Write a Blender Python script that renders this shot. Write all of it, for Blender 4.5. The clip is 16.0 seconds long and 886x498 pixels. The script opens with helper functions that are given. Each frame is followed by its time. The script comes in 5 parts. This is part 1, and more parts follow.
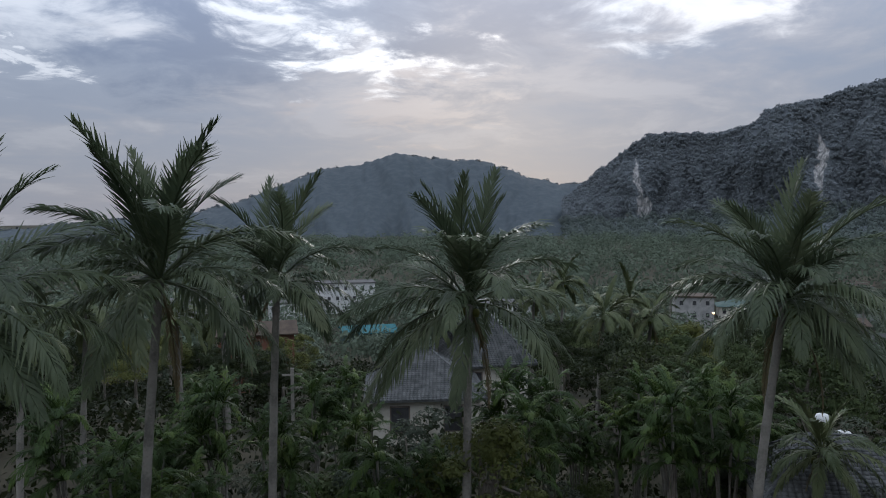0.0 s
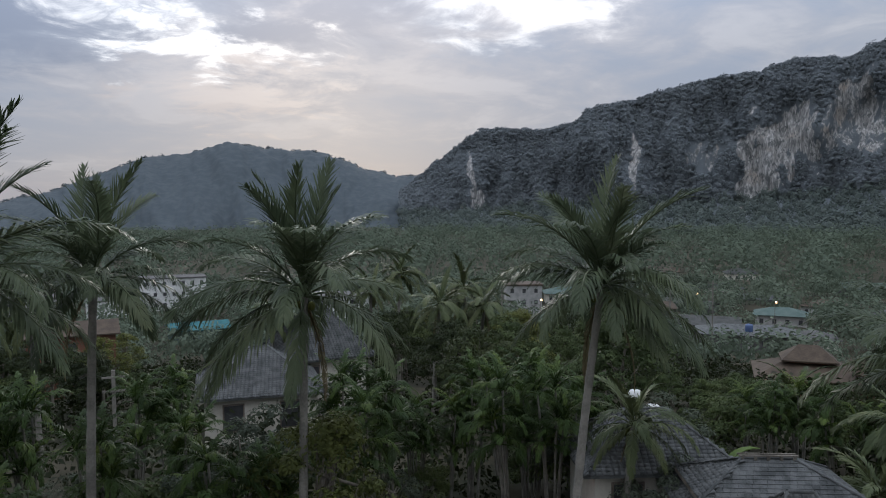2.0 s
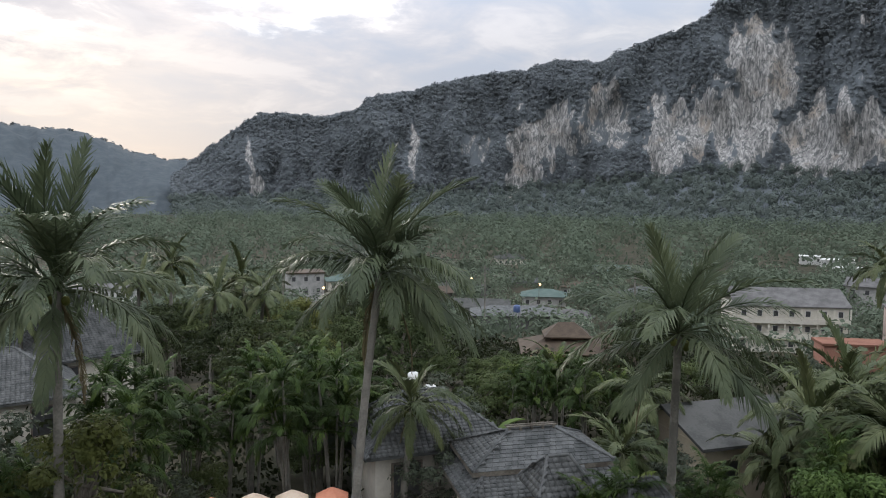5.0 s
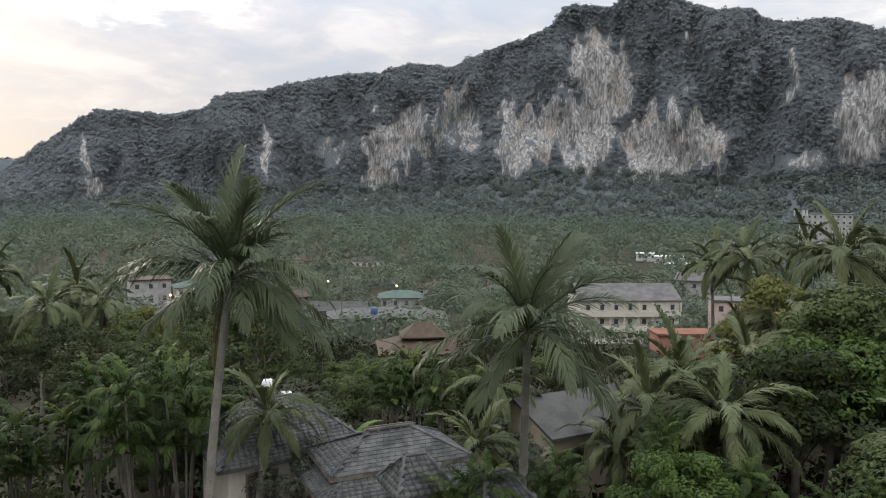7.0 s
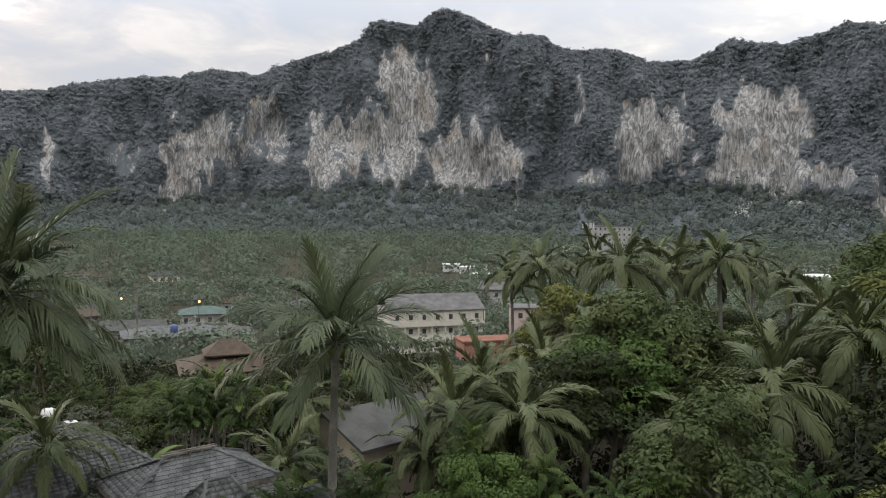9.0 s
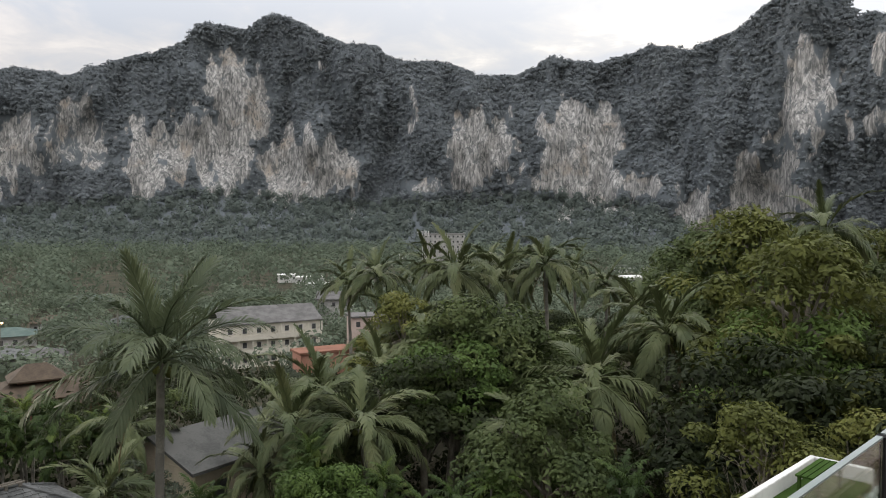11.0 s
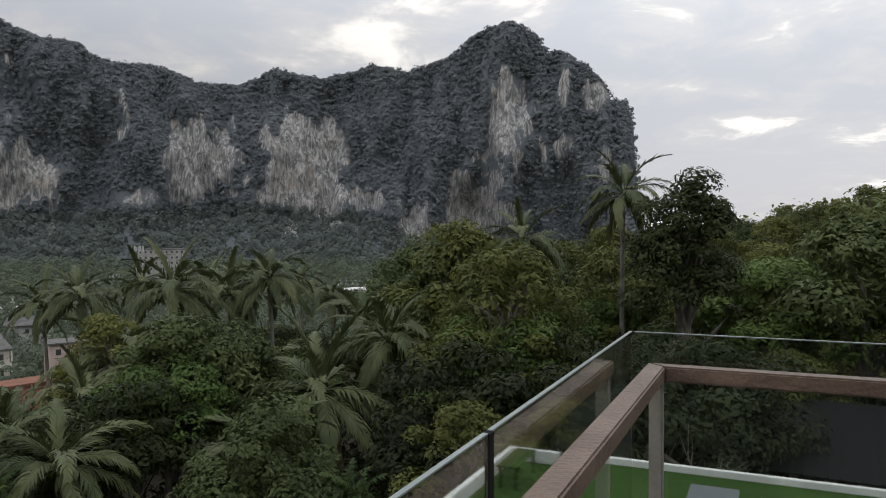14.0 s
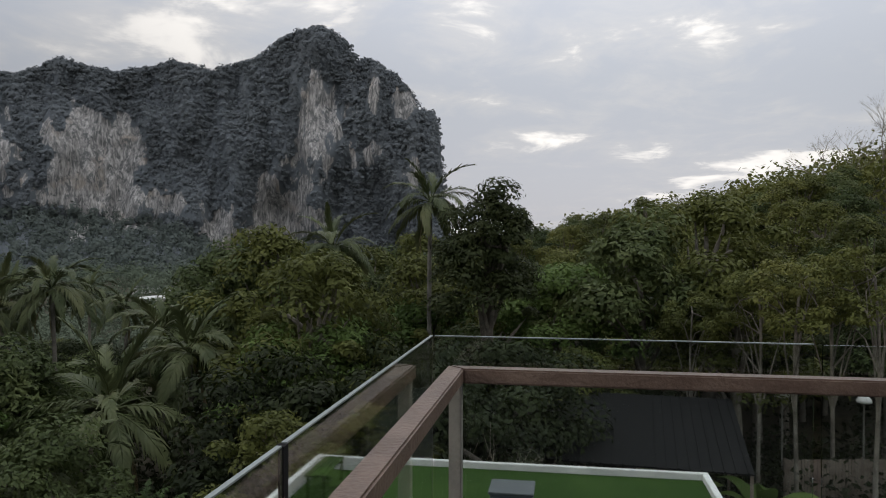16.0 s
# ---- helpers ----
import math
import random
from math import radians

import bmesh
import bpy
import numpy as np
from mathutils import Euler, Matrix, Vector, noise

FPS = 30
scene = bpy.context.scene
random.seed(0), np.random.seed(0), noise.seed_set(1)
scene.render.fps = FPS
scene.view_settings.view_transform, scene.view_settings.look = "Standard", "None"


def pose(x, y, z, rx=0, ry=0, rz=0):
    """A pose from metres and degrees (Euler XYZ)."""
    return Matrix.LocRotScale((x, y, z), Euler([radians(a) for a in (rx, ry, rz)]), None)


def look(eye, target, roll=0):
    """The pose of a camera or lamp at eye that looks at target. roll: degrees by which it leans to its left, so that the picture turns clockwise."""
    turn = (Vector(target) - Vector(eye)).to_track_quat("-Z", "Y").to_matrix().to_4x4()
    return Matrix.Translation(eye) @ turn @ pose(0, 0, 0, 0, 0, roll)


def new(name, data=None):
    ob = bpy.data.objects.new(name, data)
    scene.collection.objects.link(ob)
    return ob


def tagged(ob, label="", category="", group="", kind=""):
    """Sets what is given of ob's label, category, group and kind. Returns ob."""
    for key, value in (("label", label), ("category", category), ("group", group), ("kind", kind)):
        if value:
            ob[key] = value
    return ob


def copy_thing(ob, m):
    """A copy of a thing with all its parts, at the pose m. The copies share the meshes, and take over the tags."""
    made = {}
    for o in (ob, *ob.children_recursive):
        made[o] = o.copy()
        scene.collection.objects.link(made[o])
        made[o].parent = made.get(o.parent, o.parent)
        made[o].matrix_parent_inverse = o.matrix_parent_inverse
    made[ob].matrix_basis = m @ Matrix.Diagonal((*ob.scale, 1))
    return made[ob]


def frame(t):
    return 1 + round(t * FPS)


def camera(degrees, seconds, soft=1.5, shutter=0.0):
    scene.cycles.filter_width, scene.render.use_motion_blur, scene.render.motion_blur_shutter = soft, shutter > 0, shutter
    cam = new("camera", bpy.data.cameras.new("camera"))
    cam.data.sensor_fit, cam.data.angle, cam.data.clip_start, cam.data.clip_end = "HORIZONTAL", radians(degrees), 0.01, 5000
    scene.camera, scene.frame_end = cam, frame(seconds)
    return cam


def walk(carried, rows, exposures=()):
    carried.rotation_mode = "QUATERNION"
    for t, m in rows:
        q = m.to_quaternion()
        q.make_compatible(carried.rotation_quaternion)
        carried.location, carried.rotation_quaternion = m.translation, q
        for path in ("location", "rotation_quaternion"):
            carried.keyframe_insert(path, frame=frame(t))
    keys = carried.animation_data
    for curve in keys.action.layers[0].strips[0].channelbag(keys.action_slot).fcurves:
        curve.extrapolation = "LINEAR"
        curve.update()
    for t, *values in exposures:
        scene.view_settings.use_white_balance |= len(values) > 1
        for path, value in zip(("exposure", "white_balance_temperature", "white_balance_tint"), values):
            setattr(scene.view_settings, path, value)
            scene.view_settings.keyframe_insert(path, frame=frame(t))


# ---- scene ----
cam = camera(62.13, 16.0, soft=1.0)
EYE = 30.0
# seconds, x, y, yaw, pitch, roll
ROWS = [
    (0.0, -0.069, 0.350, 0.11, -2.52, 0.53),
    (0.5, -0.048, 0.349, -3.06, -2.49, 0.53),
    (1.0, -0.026, 0.348, -6.38, -2.87, 0.29),
    (1.5, -0.004, 0.344, -9.77, -3.06, 0.03),
    (2.0, 0.014, 0.341, -12.48, -3.27, 0.39),
    (2.5, 0.029, 0.337, -14.85, -3.66, 0.38),
    (3.0, 0.049, 0.332, -17.89, -3.95, 0.05),
    (3.5, 0.068, 0.325, -20.98, -4.09, -0.29),
    (4.0, 0.084, 0.318, -23.61, -4.12, -0.26),
    (6.5, 0.166, 0.270, -37.93, -4.24, -0.28),
    (7.0, 0.179, 0.259, -40.47, -4.06, -0.18),
    (7.5, 0.194, 0.245, -43.61, -3.88, -0.34),
    (8.0, 0.212, 0.227, -47.50, -3.85, -0.51),
    (8.5, 0.228, 0.209, -51.05, -3.59, -0.62),
    (9.0, 0.244, 0.187, -55.20, -3.01, -0.58),
    (9.5, 0.256, 0.169, -58.46, -2.78, -0.32),
    (12.0, 0.282, 0.065, -73.39, -1.79, 0.02),
    (12.5, 0.310, 0.025, -75.96, -1.57, 0.15),
    (13.0, 0.343, -0.018, -79.83, -1.48, 0.16),
    (13.5, 0.355, -0.047, -83.78, -1.38, 0.16),
    (14.0, 0.355, -0.062, -88.94, -1.24, 0.24),
    (14.5, 0.354, -0.069, -93.17, -0.79, 0.24),
    (15.0, 0.354, -0.077, -96.45, -0.68, 0.16),
    (15.5, 0.361, -0.086, -100.19, -0.74, 0.14),
    (16.0, 0.369, -0.090, -103.66, -0.80, -0.05),
]
EXPOSURES = [(0.0, -0.38, 5900, 10), (2.0, -0.2, 6100, 10), (4.0, 0.18, 6350, 10), (6.5, 0.52, 6800, 10), (9.0, 0.5, 7050, 10), (12.0, 0.42, 7150, 10), (14.0, -0.1, 6900, 10), (16.0, -0.34, 6800, 10)]
walk(cam, [(t, pose(x, y, EYE, 90 + pitch, roll, yaw)) for t, x, y, yaw, pitch, roll in ROWS], EXPOSURES)

# ---------------------------------------------------------------- world, sun
SUN_AZ, SUN_EL = 4.0, 14.0


def way(az, el):
    """Unit vector to an azimuth (degrees clockwise from +y) and an elevation."""
    a, e = radians(az), radians(el)
    return Vector((math.sin(a) * math.cos(e), math.cos(a) * math.cos(e), math.sin(e)))


class Nodes:
    """Short hand for building a node tree."""

    def __init__(self, tree):
        self.t = tree
        tree.nodes.clear()

    def add(self, kind, ins=(), **props):
        n = self.t.nodes.new(kind)
        for k, v in props.items():
            setattr(n, k, v)
        for k, v in dict(ins).items():
            if isinstance(v, bpy.types.NodeSocket):
                self.t.links.new(v, n.inputs[k])
            else:
                n.inputs[k].default_value = v
        return n

    def math(self, op, a, b=0.0, c=0.0, clamp=False):
        return self.add("ShaderNodeMath", {0: a, 1: b, 2: c}, operation=op, use_clamp=clamp).outputs[0]

    def vec(self, op, a, b=(0, 0, 0)):
        return self.add("ShaderNodeVectorMath", {0: a, 1: b}, operation=op)

    def mix(self, f, a, b):
        n = self.add("ShaderNodeMix", {0: f, 6: a, 7: b}, data_type="RGBA")
        return n.outputs[2]

    def ramp(self, f, stops):
        n = self.add("ShaderNodeValToRGB", {0: f})
        el = n.color_ramp.elements
        while len(el) < len(stops):
            el.new(0.5)
        for e, (p, c) in zip(el, stops):
            e.position, e.color = p, c if len(c) == 4 else (*c, 1)
        return n.outputs[0]

    def noise(self, co, scale, detail=4.0, rough=0.55, dist=0.0):
        return self.add("ShaderNodeTexNoise", {"Vector": co, "Scale": scale, "Detail": detail, "Roughness": rough, "Distortion": dist}).outputs[0]

    def range(self, v, a, b, c=0.0, d=1.0):
        return self.add("ShaderNodeMapRange", {0: v, 1: a, 2: b, 3: c, 4: d}, interpolation_type="SMOOTHSTEP").outputs[0]


def rgb(r, g, b):
    return (r, g, b, 1.0)


world = bpy.data.worlds.new("dusk_sky")
scene.world = world
world.use_nodes = True
N = Nodes(world.node_tree)
co = N.add("ShaderNodeTexCoord").outputs["Generated"]
sep = N.add("ShaderNodeSeparateXYZ", {0: co})
up = N.math("MAXIMUM", sep.outputs[2], 0.0)
flat = N.math("ADD", up, 0.16)
deck = N.add("ShaderNodeCombineXYZ", {0: N.math("DIVIDE", sep.outputs[0], flat), 1: N.math("DIVIDE", sep.outputs[1], flat), 2: 0.0}).outputs[0]
sky = N.add("ShaderNodeTexSky", sky_type="NISHITA", sun_disc=False, sun_elevation=radians(SUN_EL), sun_rotation=radians(SUN_AZ))
clear = N.vec("SCALE", sky.outputs[0])
clear.inputs["Scale"].default_value = 0.07
nearness = N.math("MAXIMUM", N.vec("DOT_PRODUCT", co, tuple(way(SUN_AZ, SUN_EL))).outputs["Value"], 0.0)
warm = N.math("POWER", nearness, 3.0)
big = N.noise(N.vec("ADD", deck, (3.1, 1.7, 0)).outputs[0], 0.75, 5, 0.55, 0.6)
fine = N.noise(N.vec("ADD", deck, (7.3, 2.2, 0)).outputs[0], 2.6, 7, 0.6, 0.4)
body = N.math("ADD", N.math("MULTIPLY", big, 0.55), N.math("MULTIPLY", fine, 0.45))
thick = N.range(body, 0.40, 0.56)
thin = N.mix(warm, rgb(0.45, 0.455, 0.475), rgb(0.43, 0.43, 0.48))
dense = N.mix(warm, rgb(0.36, 0.385, 0.44), rgb(0.31, 0.355, 0.45))
cloud = N.mix(thick, thin, dense)
low = N.range(up, 0.02, 0.22, 1.0, 0.0)
cloud = N.mix(N.math("MULTIPLY", low, 0.6), cloud, rgb(0.52, 0.53, 0.60))
# cloud banks and bright breaks round the low sun: azimuth, elevation, half width, half height, amount
sky_az = N.math("ADD", N.math("MULTIPLY", N.math("ARCTAN2", sep.outputs[0], sep.outputs[1]), 57.296), N.math("MULTIPLY", N.math("SUBTRACT", fine, 0.5), 34.0))
ragged = N.noise(N.vec("ADD", deck, (1.3, 8.2, 0)).outputs[0], 3.4, 7, 0.62, 0.5)
sky_el = N.math("ADD", N.math("MULTIPLY", N.math("ARCSINE", sep.outputs[2]), 57.296), N.math("MULTIPLY", N.math("SUBTRACT", ragged, 0.5), 11.0))


def bank(az, el, wide, high, amount):
    da = N.math("DIVIDE", N.math("SUBTRACT", sky_az, az), wide)
    de = N.math("DIVIDE", N.math("SUBTRACT", sky_el, el), high)
    fall = N.math("EXPONENT", N.math("MULTIPLY", N.math("ADD", N.math("MULTIPLY", da, da), N.math("MULTIPLY", de, de)), -1.0))
    return N.math("MULTIPLY", N.range(fall, 0.08, 0.95), amount)


dark_bank = N.math("MAXIMUM", bank(-18.0, 12.6, 8.5, 3.8, 1.0), bank(4.0, 14.0, 6.5, 5.0, 0.95))
cloud = N.mix(dark_bank, cloud, rgb(0.235, 0.275, 0.37))
cloud = N.mix(bank(-3.5, 8.6, 7.0, 2.0, 0.55), cloud, rgb(0.66, 0.58, 0.56))
breaks = N.math("MAXIMUM", bank(-5.2, 12.0, 4.4, 1.9, 1.2), N.math("MAXIMUM", bank(-10.0, 14.8, 5.0, 1.9, 0.9), bank(17.5, 15.4, 6.0, 2.6, 0.8)))
breaks = N.math("MAXIMUM", breaks, N.math("MAXIMUM", bank(-29.5, 10.6, 3.0, 0.8, 0.7), bank(-31.0, 15.5, 7.0, 5.0, 0.55)))
clearer = N.math("POWER", N.math("MAXIMUM", N.vec("DOT_PRODUCT", co, tuple(way(118, 14))).outputs["Value"], 0.0), 4.0)
gap = N.math("ADD", N.math("MULTIPLY", N.range(body, 0.47, 0.38), N.math("ADD", N.math("MULTIPLY", clearer, 0.3), 0.06)), N.math("MULTIPLY", breaks, 0.62))
lit = N.vec("SCALE", rgb(1.0, 0.94, 0.84)[:3])
N.t.links.new(gap, lit.inputs["Scale"])
seen = N.vec("ADD", N.mix(0.9, clear.outputs[0], cloud), lit.outputs[0]).outputs[0]
# the cloud thins away from the sun, and an overcast dome is brightest overhead
dome = N.vec("SCALE", seen)
N.t.links.new(N.math("ADD", N.math("MULTIPLY", N.math("POWER", up, 1.6), 5.4), N.math("ADD", N.math("MULTIPLY", clearer, 0.72), 0.86)), dome.inputs["Scale"])
total = dome.outputs[0]
back = N.add("ShaderNodeBackground", {0: total, 1: 1.0})
N.t.links.new(back.outputs[0], N.add("ShaderNodeOutputWorld").inputs[0])

sun = new("sun", bpy.data.lights.new("sun", "SUN"))
sun.data.energy, sun.data.angle, sun.data.color = 0.6, radians(14), (1.0, 0.93, 0.83)
sun.matrix_world = look(way(SUN_AZ, SUN_EL) * 50, (0, 0, 0))


# ---------------------------------------------------------------- materials
def material(name, rough=0.8, spec=0.3, bump=0.0, bump_scale=8.0, metal=0.0):
    m = bpy.data.materials.new(name)
    m.use_nodes = True
    n = Nodes(m.node_tree)
    bsdf = n.add("ShaderNodeBsdfPrincipled", {"Roughness": rough, "Specular IOR Level": spec, "Metallic": metal})
    out = n.add("ShaderNodeOutputMaterial", {0: bsdf.outputs[0]})
    geo = n.add("ShaderNodeNewGeometry")
    if bump:
        h = n.noise(geo.outputs["Position"], bump_scale, 6)
        b = n.add("ShaderNodeBump", {"Height": h, "Strength": bump, "Distance": 0.02})
        n.t.links.new(b.outputs[0], bsdf.inputs["Normal"])
    return m, n, bsdf, geo.outputs["Position"], out


def mottled(name, a, b, scale=3.0, rough=0.8, bump=0.3, spec=0.3, grain=20.0, metal=0.0):
    """Two tones mixed by stains and by fine grain."""
    m, n, bsdf, pos, _ = material(name, rough, spec, bump, grain, metal)
    f = n.math("ADD", n.math("MULTIPLY", n.noise(pos, scale, 5), 0.7), n.math("MULTIPLY", n.noise(pos, grain, 4), 0.3))
    rnd = n.add("ShaderNodeObjectInfo").outputs["Random"]
    f = n.math("ADD", n.range(f, 0.35, 0.65), n.math("MULTIPLY", n.math("SUBTRACT", rnd, 0.5), 0.5), clamp=True)
    n.t.links.new(n.mix(f, rgb(*a), rgb(*b)), bsdf.inputs["Base Color"])
    return m


def leafy(name, tones, rough=0.55, through_light=0.3, patch=0.6):
    """Foliage: tone by leaf and by plant, some light passing through."""
    m, n, bsdf, pos, out = material(name, rough, 0.12)
    geo = n.add("ShaderNodeNewGeometry")
    rnd = n.add("ShaderNodeObjectInfo").outputs["Random"]
    f = n.math("ADD", n.math("MULTIPLY", geo.outputs["Random Per Island"], 0.24), n.math("MULTIPLY", rnd, 0.5))
    f = n.math("ADD", f, n.math("MULTIPLY", n.math("SUBTRACT", n.noise(pos, patch, 4), 0.5), 1.3), clamp=True)
    c = n.ramp(f, [(i / (len(tones) - 1), t) for i, t in enumerate(tones)])
    n.t.links.new(c, bsdf.inputs["Base Color"])
    tr = n.add("ShaderNodeBsdfTranslucent", {0: c})
    mx = n.add("ShaderNodeMixShader", {0: through_light, 1: bsdf.outputs[0], 2: tr.outputs[0]})
    n.t.links.new(mx.outputs[0], out.inputs[0])
    return m


M_PALM = leafy("palm_leaf", [(0.046, 0.062, 0.034), (0.084, 0.104, 0.056), (0.135, 0.148, 0.082)], 0.36, 0.34)
M_PALM_PALE = leafy("pale_palm_leaf", [(0.046, 0.062, 0.026), (0.088, 0.104, 0.046), (0.150, 0.154, 0.076)], 0.42, 0.2)
M_PALM_DRY = leafy("dry_palm_leaf", [(0.10, 0.080, 0.045), (0.17, 0.14, 0.08), (0.22, 0.19, 0.12)], 0.7)
M_ARECA = leafy("areca_leaf", [(0.020, 0.036, 0.010), (0.042, 0.070, 0.017), (0.118, 0.150, 0.030)], 0.5)
M_LEAF = leafy("green_leaf", [(0.034, 0.050, 0.018), (0.068, 0.090, 0.032), (0.125, 0.145, 0.054)])
M_LEAF_DARK = leafy("dark_leaf", [(0.013, 0.019, 0.007), (0.029, 0.039, 0.013), (0.060, 0.070, 0.026)])
M_LEAF_BRIGHT = leafy("bright_leaf", [(0.052, 0.088, 0.022), (0.090, 0.136, 0.036), (0.145, 0.190, 0.056)])
# near-black leaf tones: the shade of hill and trees is in the colour
M_UNDER_SHADED = leafy("shaded_undergrowth_leaf", [(0.008, 0.011, 0.004), (0.016, 0.021, 0.007), (0.037, 0.042, 0.016)])
M_LEAF_OLIVE = leafy("olive_leaf", [(0.050, 0.060, 0.016), (0.098, 0.108, 0.028), (0.165, 0.160, 0.046)])
M_LEAF_GREY = leafy("greyish_leaf", [(0.050, 0.062, 0.042), (0.085, 0.100, 0.068), (0.130, 0.140, 0.100)])
# valley and talus leaf tones raised to include the haze of distance
M_HAZY_WOODS = leafy("hazy_woods_leaf", [(0.080, 0.102, 0.072), (0.135, 0.162, 0.116), (0.19, 0.208, 0.142)], 0.95, 0.3, 0.07)
M_HAZY_TALUS = leafy("hazy_talus_leaf", [(0.086, 0.104, 0.094), (0.114, 0.134, 0.118), (0.140, 0.158, 0.132)], 0.95, 0.2, 0.06)
# foliage lifted and blued, so its colour carries the haze over the mountain
M_HAZY_HILL = leafy("hazy_hill_leaf", [(0.128, 0.142, 0.152), (0.145, 0.160, 0.168), (0.160, 0.174, 0.178)], 1.0, 0.15, 0.05)
M_BARK = mottled("bark", (0.10, 0.088, 0.072), (0.21, 0.19, 0.16), 1.5, 0.9, 0.6, 0.2, 14)
M_TWIG = mottled("pale_twig", (0.125, 0.11, 0.085), (0.22, 0.20, 0.155), 1.5, 0.9, 0.5, 0.2, 14)
M_PALM_BARK = mottled("palm_bark", (0.11, 0.104, 0.09), (0.225, 0.21, 0.182), 1.2, 0.9, 0.6, 0.2, 12)
M_SHINGLE = mottled("grey_shingle", (0.056, 0.059, 0.058), (0.122, 0.125, 0.122), 1.8, 0.95, 0.5, 0.06, 18)
M_SHEET = mottled("old_roof_sheet", (0.080, 0.078, 0.075), (0.135, 0.131, 0.127), 0.6, 0.95, 0.3, 0.06, 6)
M_BROWN_ROOF = mottled("brown_tile", (0.050, 0.037, 0.026), (0.082, 0.061, 0.043), 1.0, 0.8, 0.4, 0.2, 8)
M_ORANGE = mottled("orange_paint", (0.30, 0.15, 0.11), (0.40, 0.21, 0.16), 0.5, 0.8, 0.2, 0.2, 6)
M_TERRACOTTA = mottled("faded_terracotta", (0.13, 0.062, 0.042), (0.20, 0.10, 0.07), 0.5, 0.9, 0.2, 0.1, 6)
M_TEAL = mottled("teal_sheet", (0.03, 0.095, 0.105), (0.05, 0.13, 0.14), 0.6, 0.95, 0.2, 0.05, 5)
M_OLD_SHEET = mottled("weathered_dark_sheet", (0.045, 0.047, 0.044), (0.080, 0.080, 0.075), 0.9, 0.95, 0.4, 0.05, 9)
M_FADED = mottled("faded_green_sheet", (0.075, 0.105, 0.095), (0.11, 0.14, 0.125), 0.6, 0.95, 0.2, 0.05, 5)
M_PINK = mottled("faded_pink_render", (0.36, 0.28, 0.25), (0.48, 0.38, 0.34), 0.5, 0.85, 0.2, 0.2, 5)
M_CREAM = mottled("cream_render", (0.44, 0.41, 0.35), (0.56, 0.53, 0.46), 0.5, 0.85, 0.2, 0.2, 5)
M_WHITE = mottled("white_paint", (0.42, 0.42, 0.40), (0.58, 0.58, 0.56), 0.8, 0.7, 0.15, 0.3, 8)
M_BEIGE = mottled("beige_render", (0.45, 0.38, 0.29), (0.57, 0.49, 0.38), 0.6, 0.85, 0.2, 0.2, 6)
M_CONCRETE = mottled("concrete", (0.24, 0.24, 0.23), (0.38, 0.37, 0.35), 0.8, 0.85, 0.3, 0.2, 10)
M_DARK = mottled("dark_opening", (0.045, 0.046, 0.048), (0.07, 0.07, 0.073), 2.0, 0.25, 0.0, 0.5)
M_HANDRAIL = mottled("worn_red_wood", (0.088, 0.056, 0.041), (0.145, 0.099, 0.074), 5.0, 0.42, 0.4, 0.35, 60)
M_STEEL = mottled("brushed_post", (0.13, 0.125, 0.11), (0.19, 0.18, 0.16), 6.0, 0.6, 0.1, 0.3, 80)
M_BLACK = mottled("black_seal", (0.007, 0.007, 0.007), (0.013, 0.013, 0.013), 6.0, 0.9, 0.1, 0.1, 40)
M_BOXMETAL = mottled("dark_blue_metal", (0.03, 0.04, 0.055), (0.05, 0.062, 0.08), 2.0, 0.4, 0.1, 0.5, 20)
M_GREEN_ROOF = mottled("green_roof_coating", (0.018, 0.040, 0.008), (0.030, 0.058, 0.013), 0.8, 0.95, 0.2, 0.05, 12)
# near black so that the floor and the added wall dim glass reflections
M_DECK = mottled("dark_floor_tile", (0.018, 0.017, 0.016), (0.03, 0.028, 0.026), 1.5, 0.6, 0.2, 0.3, 12)
M_SOIL = mottled("forest_soil", (0.022, 0.024, 0.015), (0.055, 0.048, 0.032), 0.15, 0.95, 0.5, 0.1, 2)
M_UMB_ORANGE = mottled("orange_canvas", (0.52, 0.20, 0.12), (0.62, 0.27, 0.17), 2.0, 0.8, 0.2, 0.2, 30)
M_UMB_CREAM = mottled("cream_canvas", (0.55, 0.42, 0.31), (0.65, 0.52, 0.40), 2.0, 0.8, 0.2, 0.2, 30)
M_FENCE = mottled("weathered_bamboo", (0.13, 0.105, 0.085), (0.21, 0.175, 0.145), 2.0, 0.8, 0.4, 0.2, 14)
M_BLUE = mottled("blue_plastic", (0.05, 0.08, 0.17), (0.07, 0.11, 0.22), 2.0, 0.5, 0.1, 0.4, 10)


def clear_glass():
    m, n, bsdf, pos, _ = material("balustrade_glass", 0.02, 0.5)
    for k, v in (("Base Color", rgb(0.86, 0.93, 0.90)), ("Transmission Weight", 1.0), ("IOR", 1.45)):
        bsdf.inputs[k].default_value = v
    return m


M_GLASS = clear_glass()


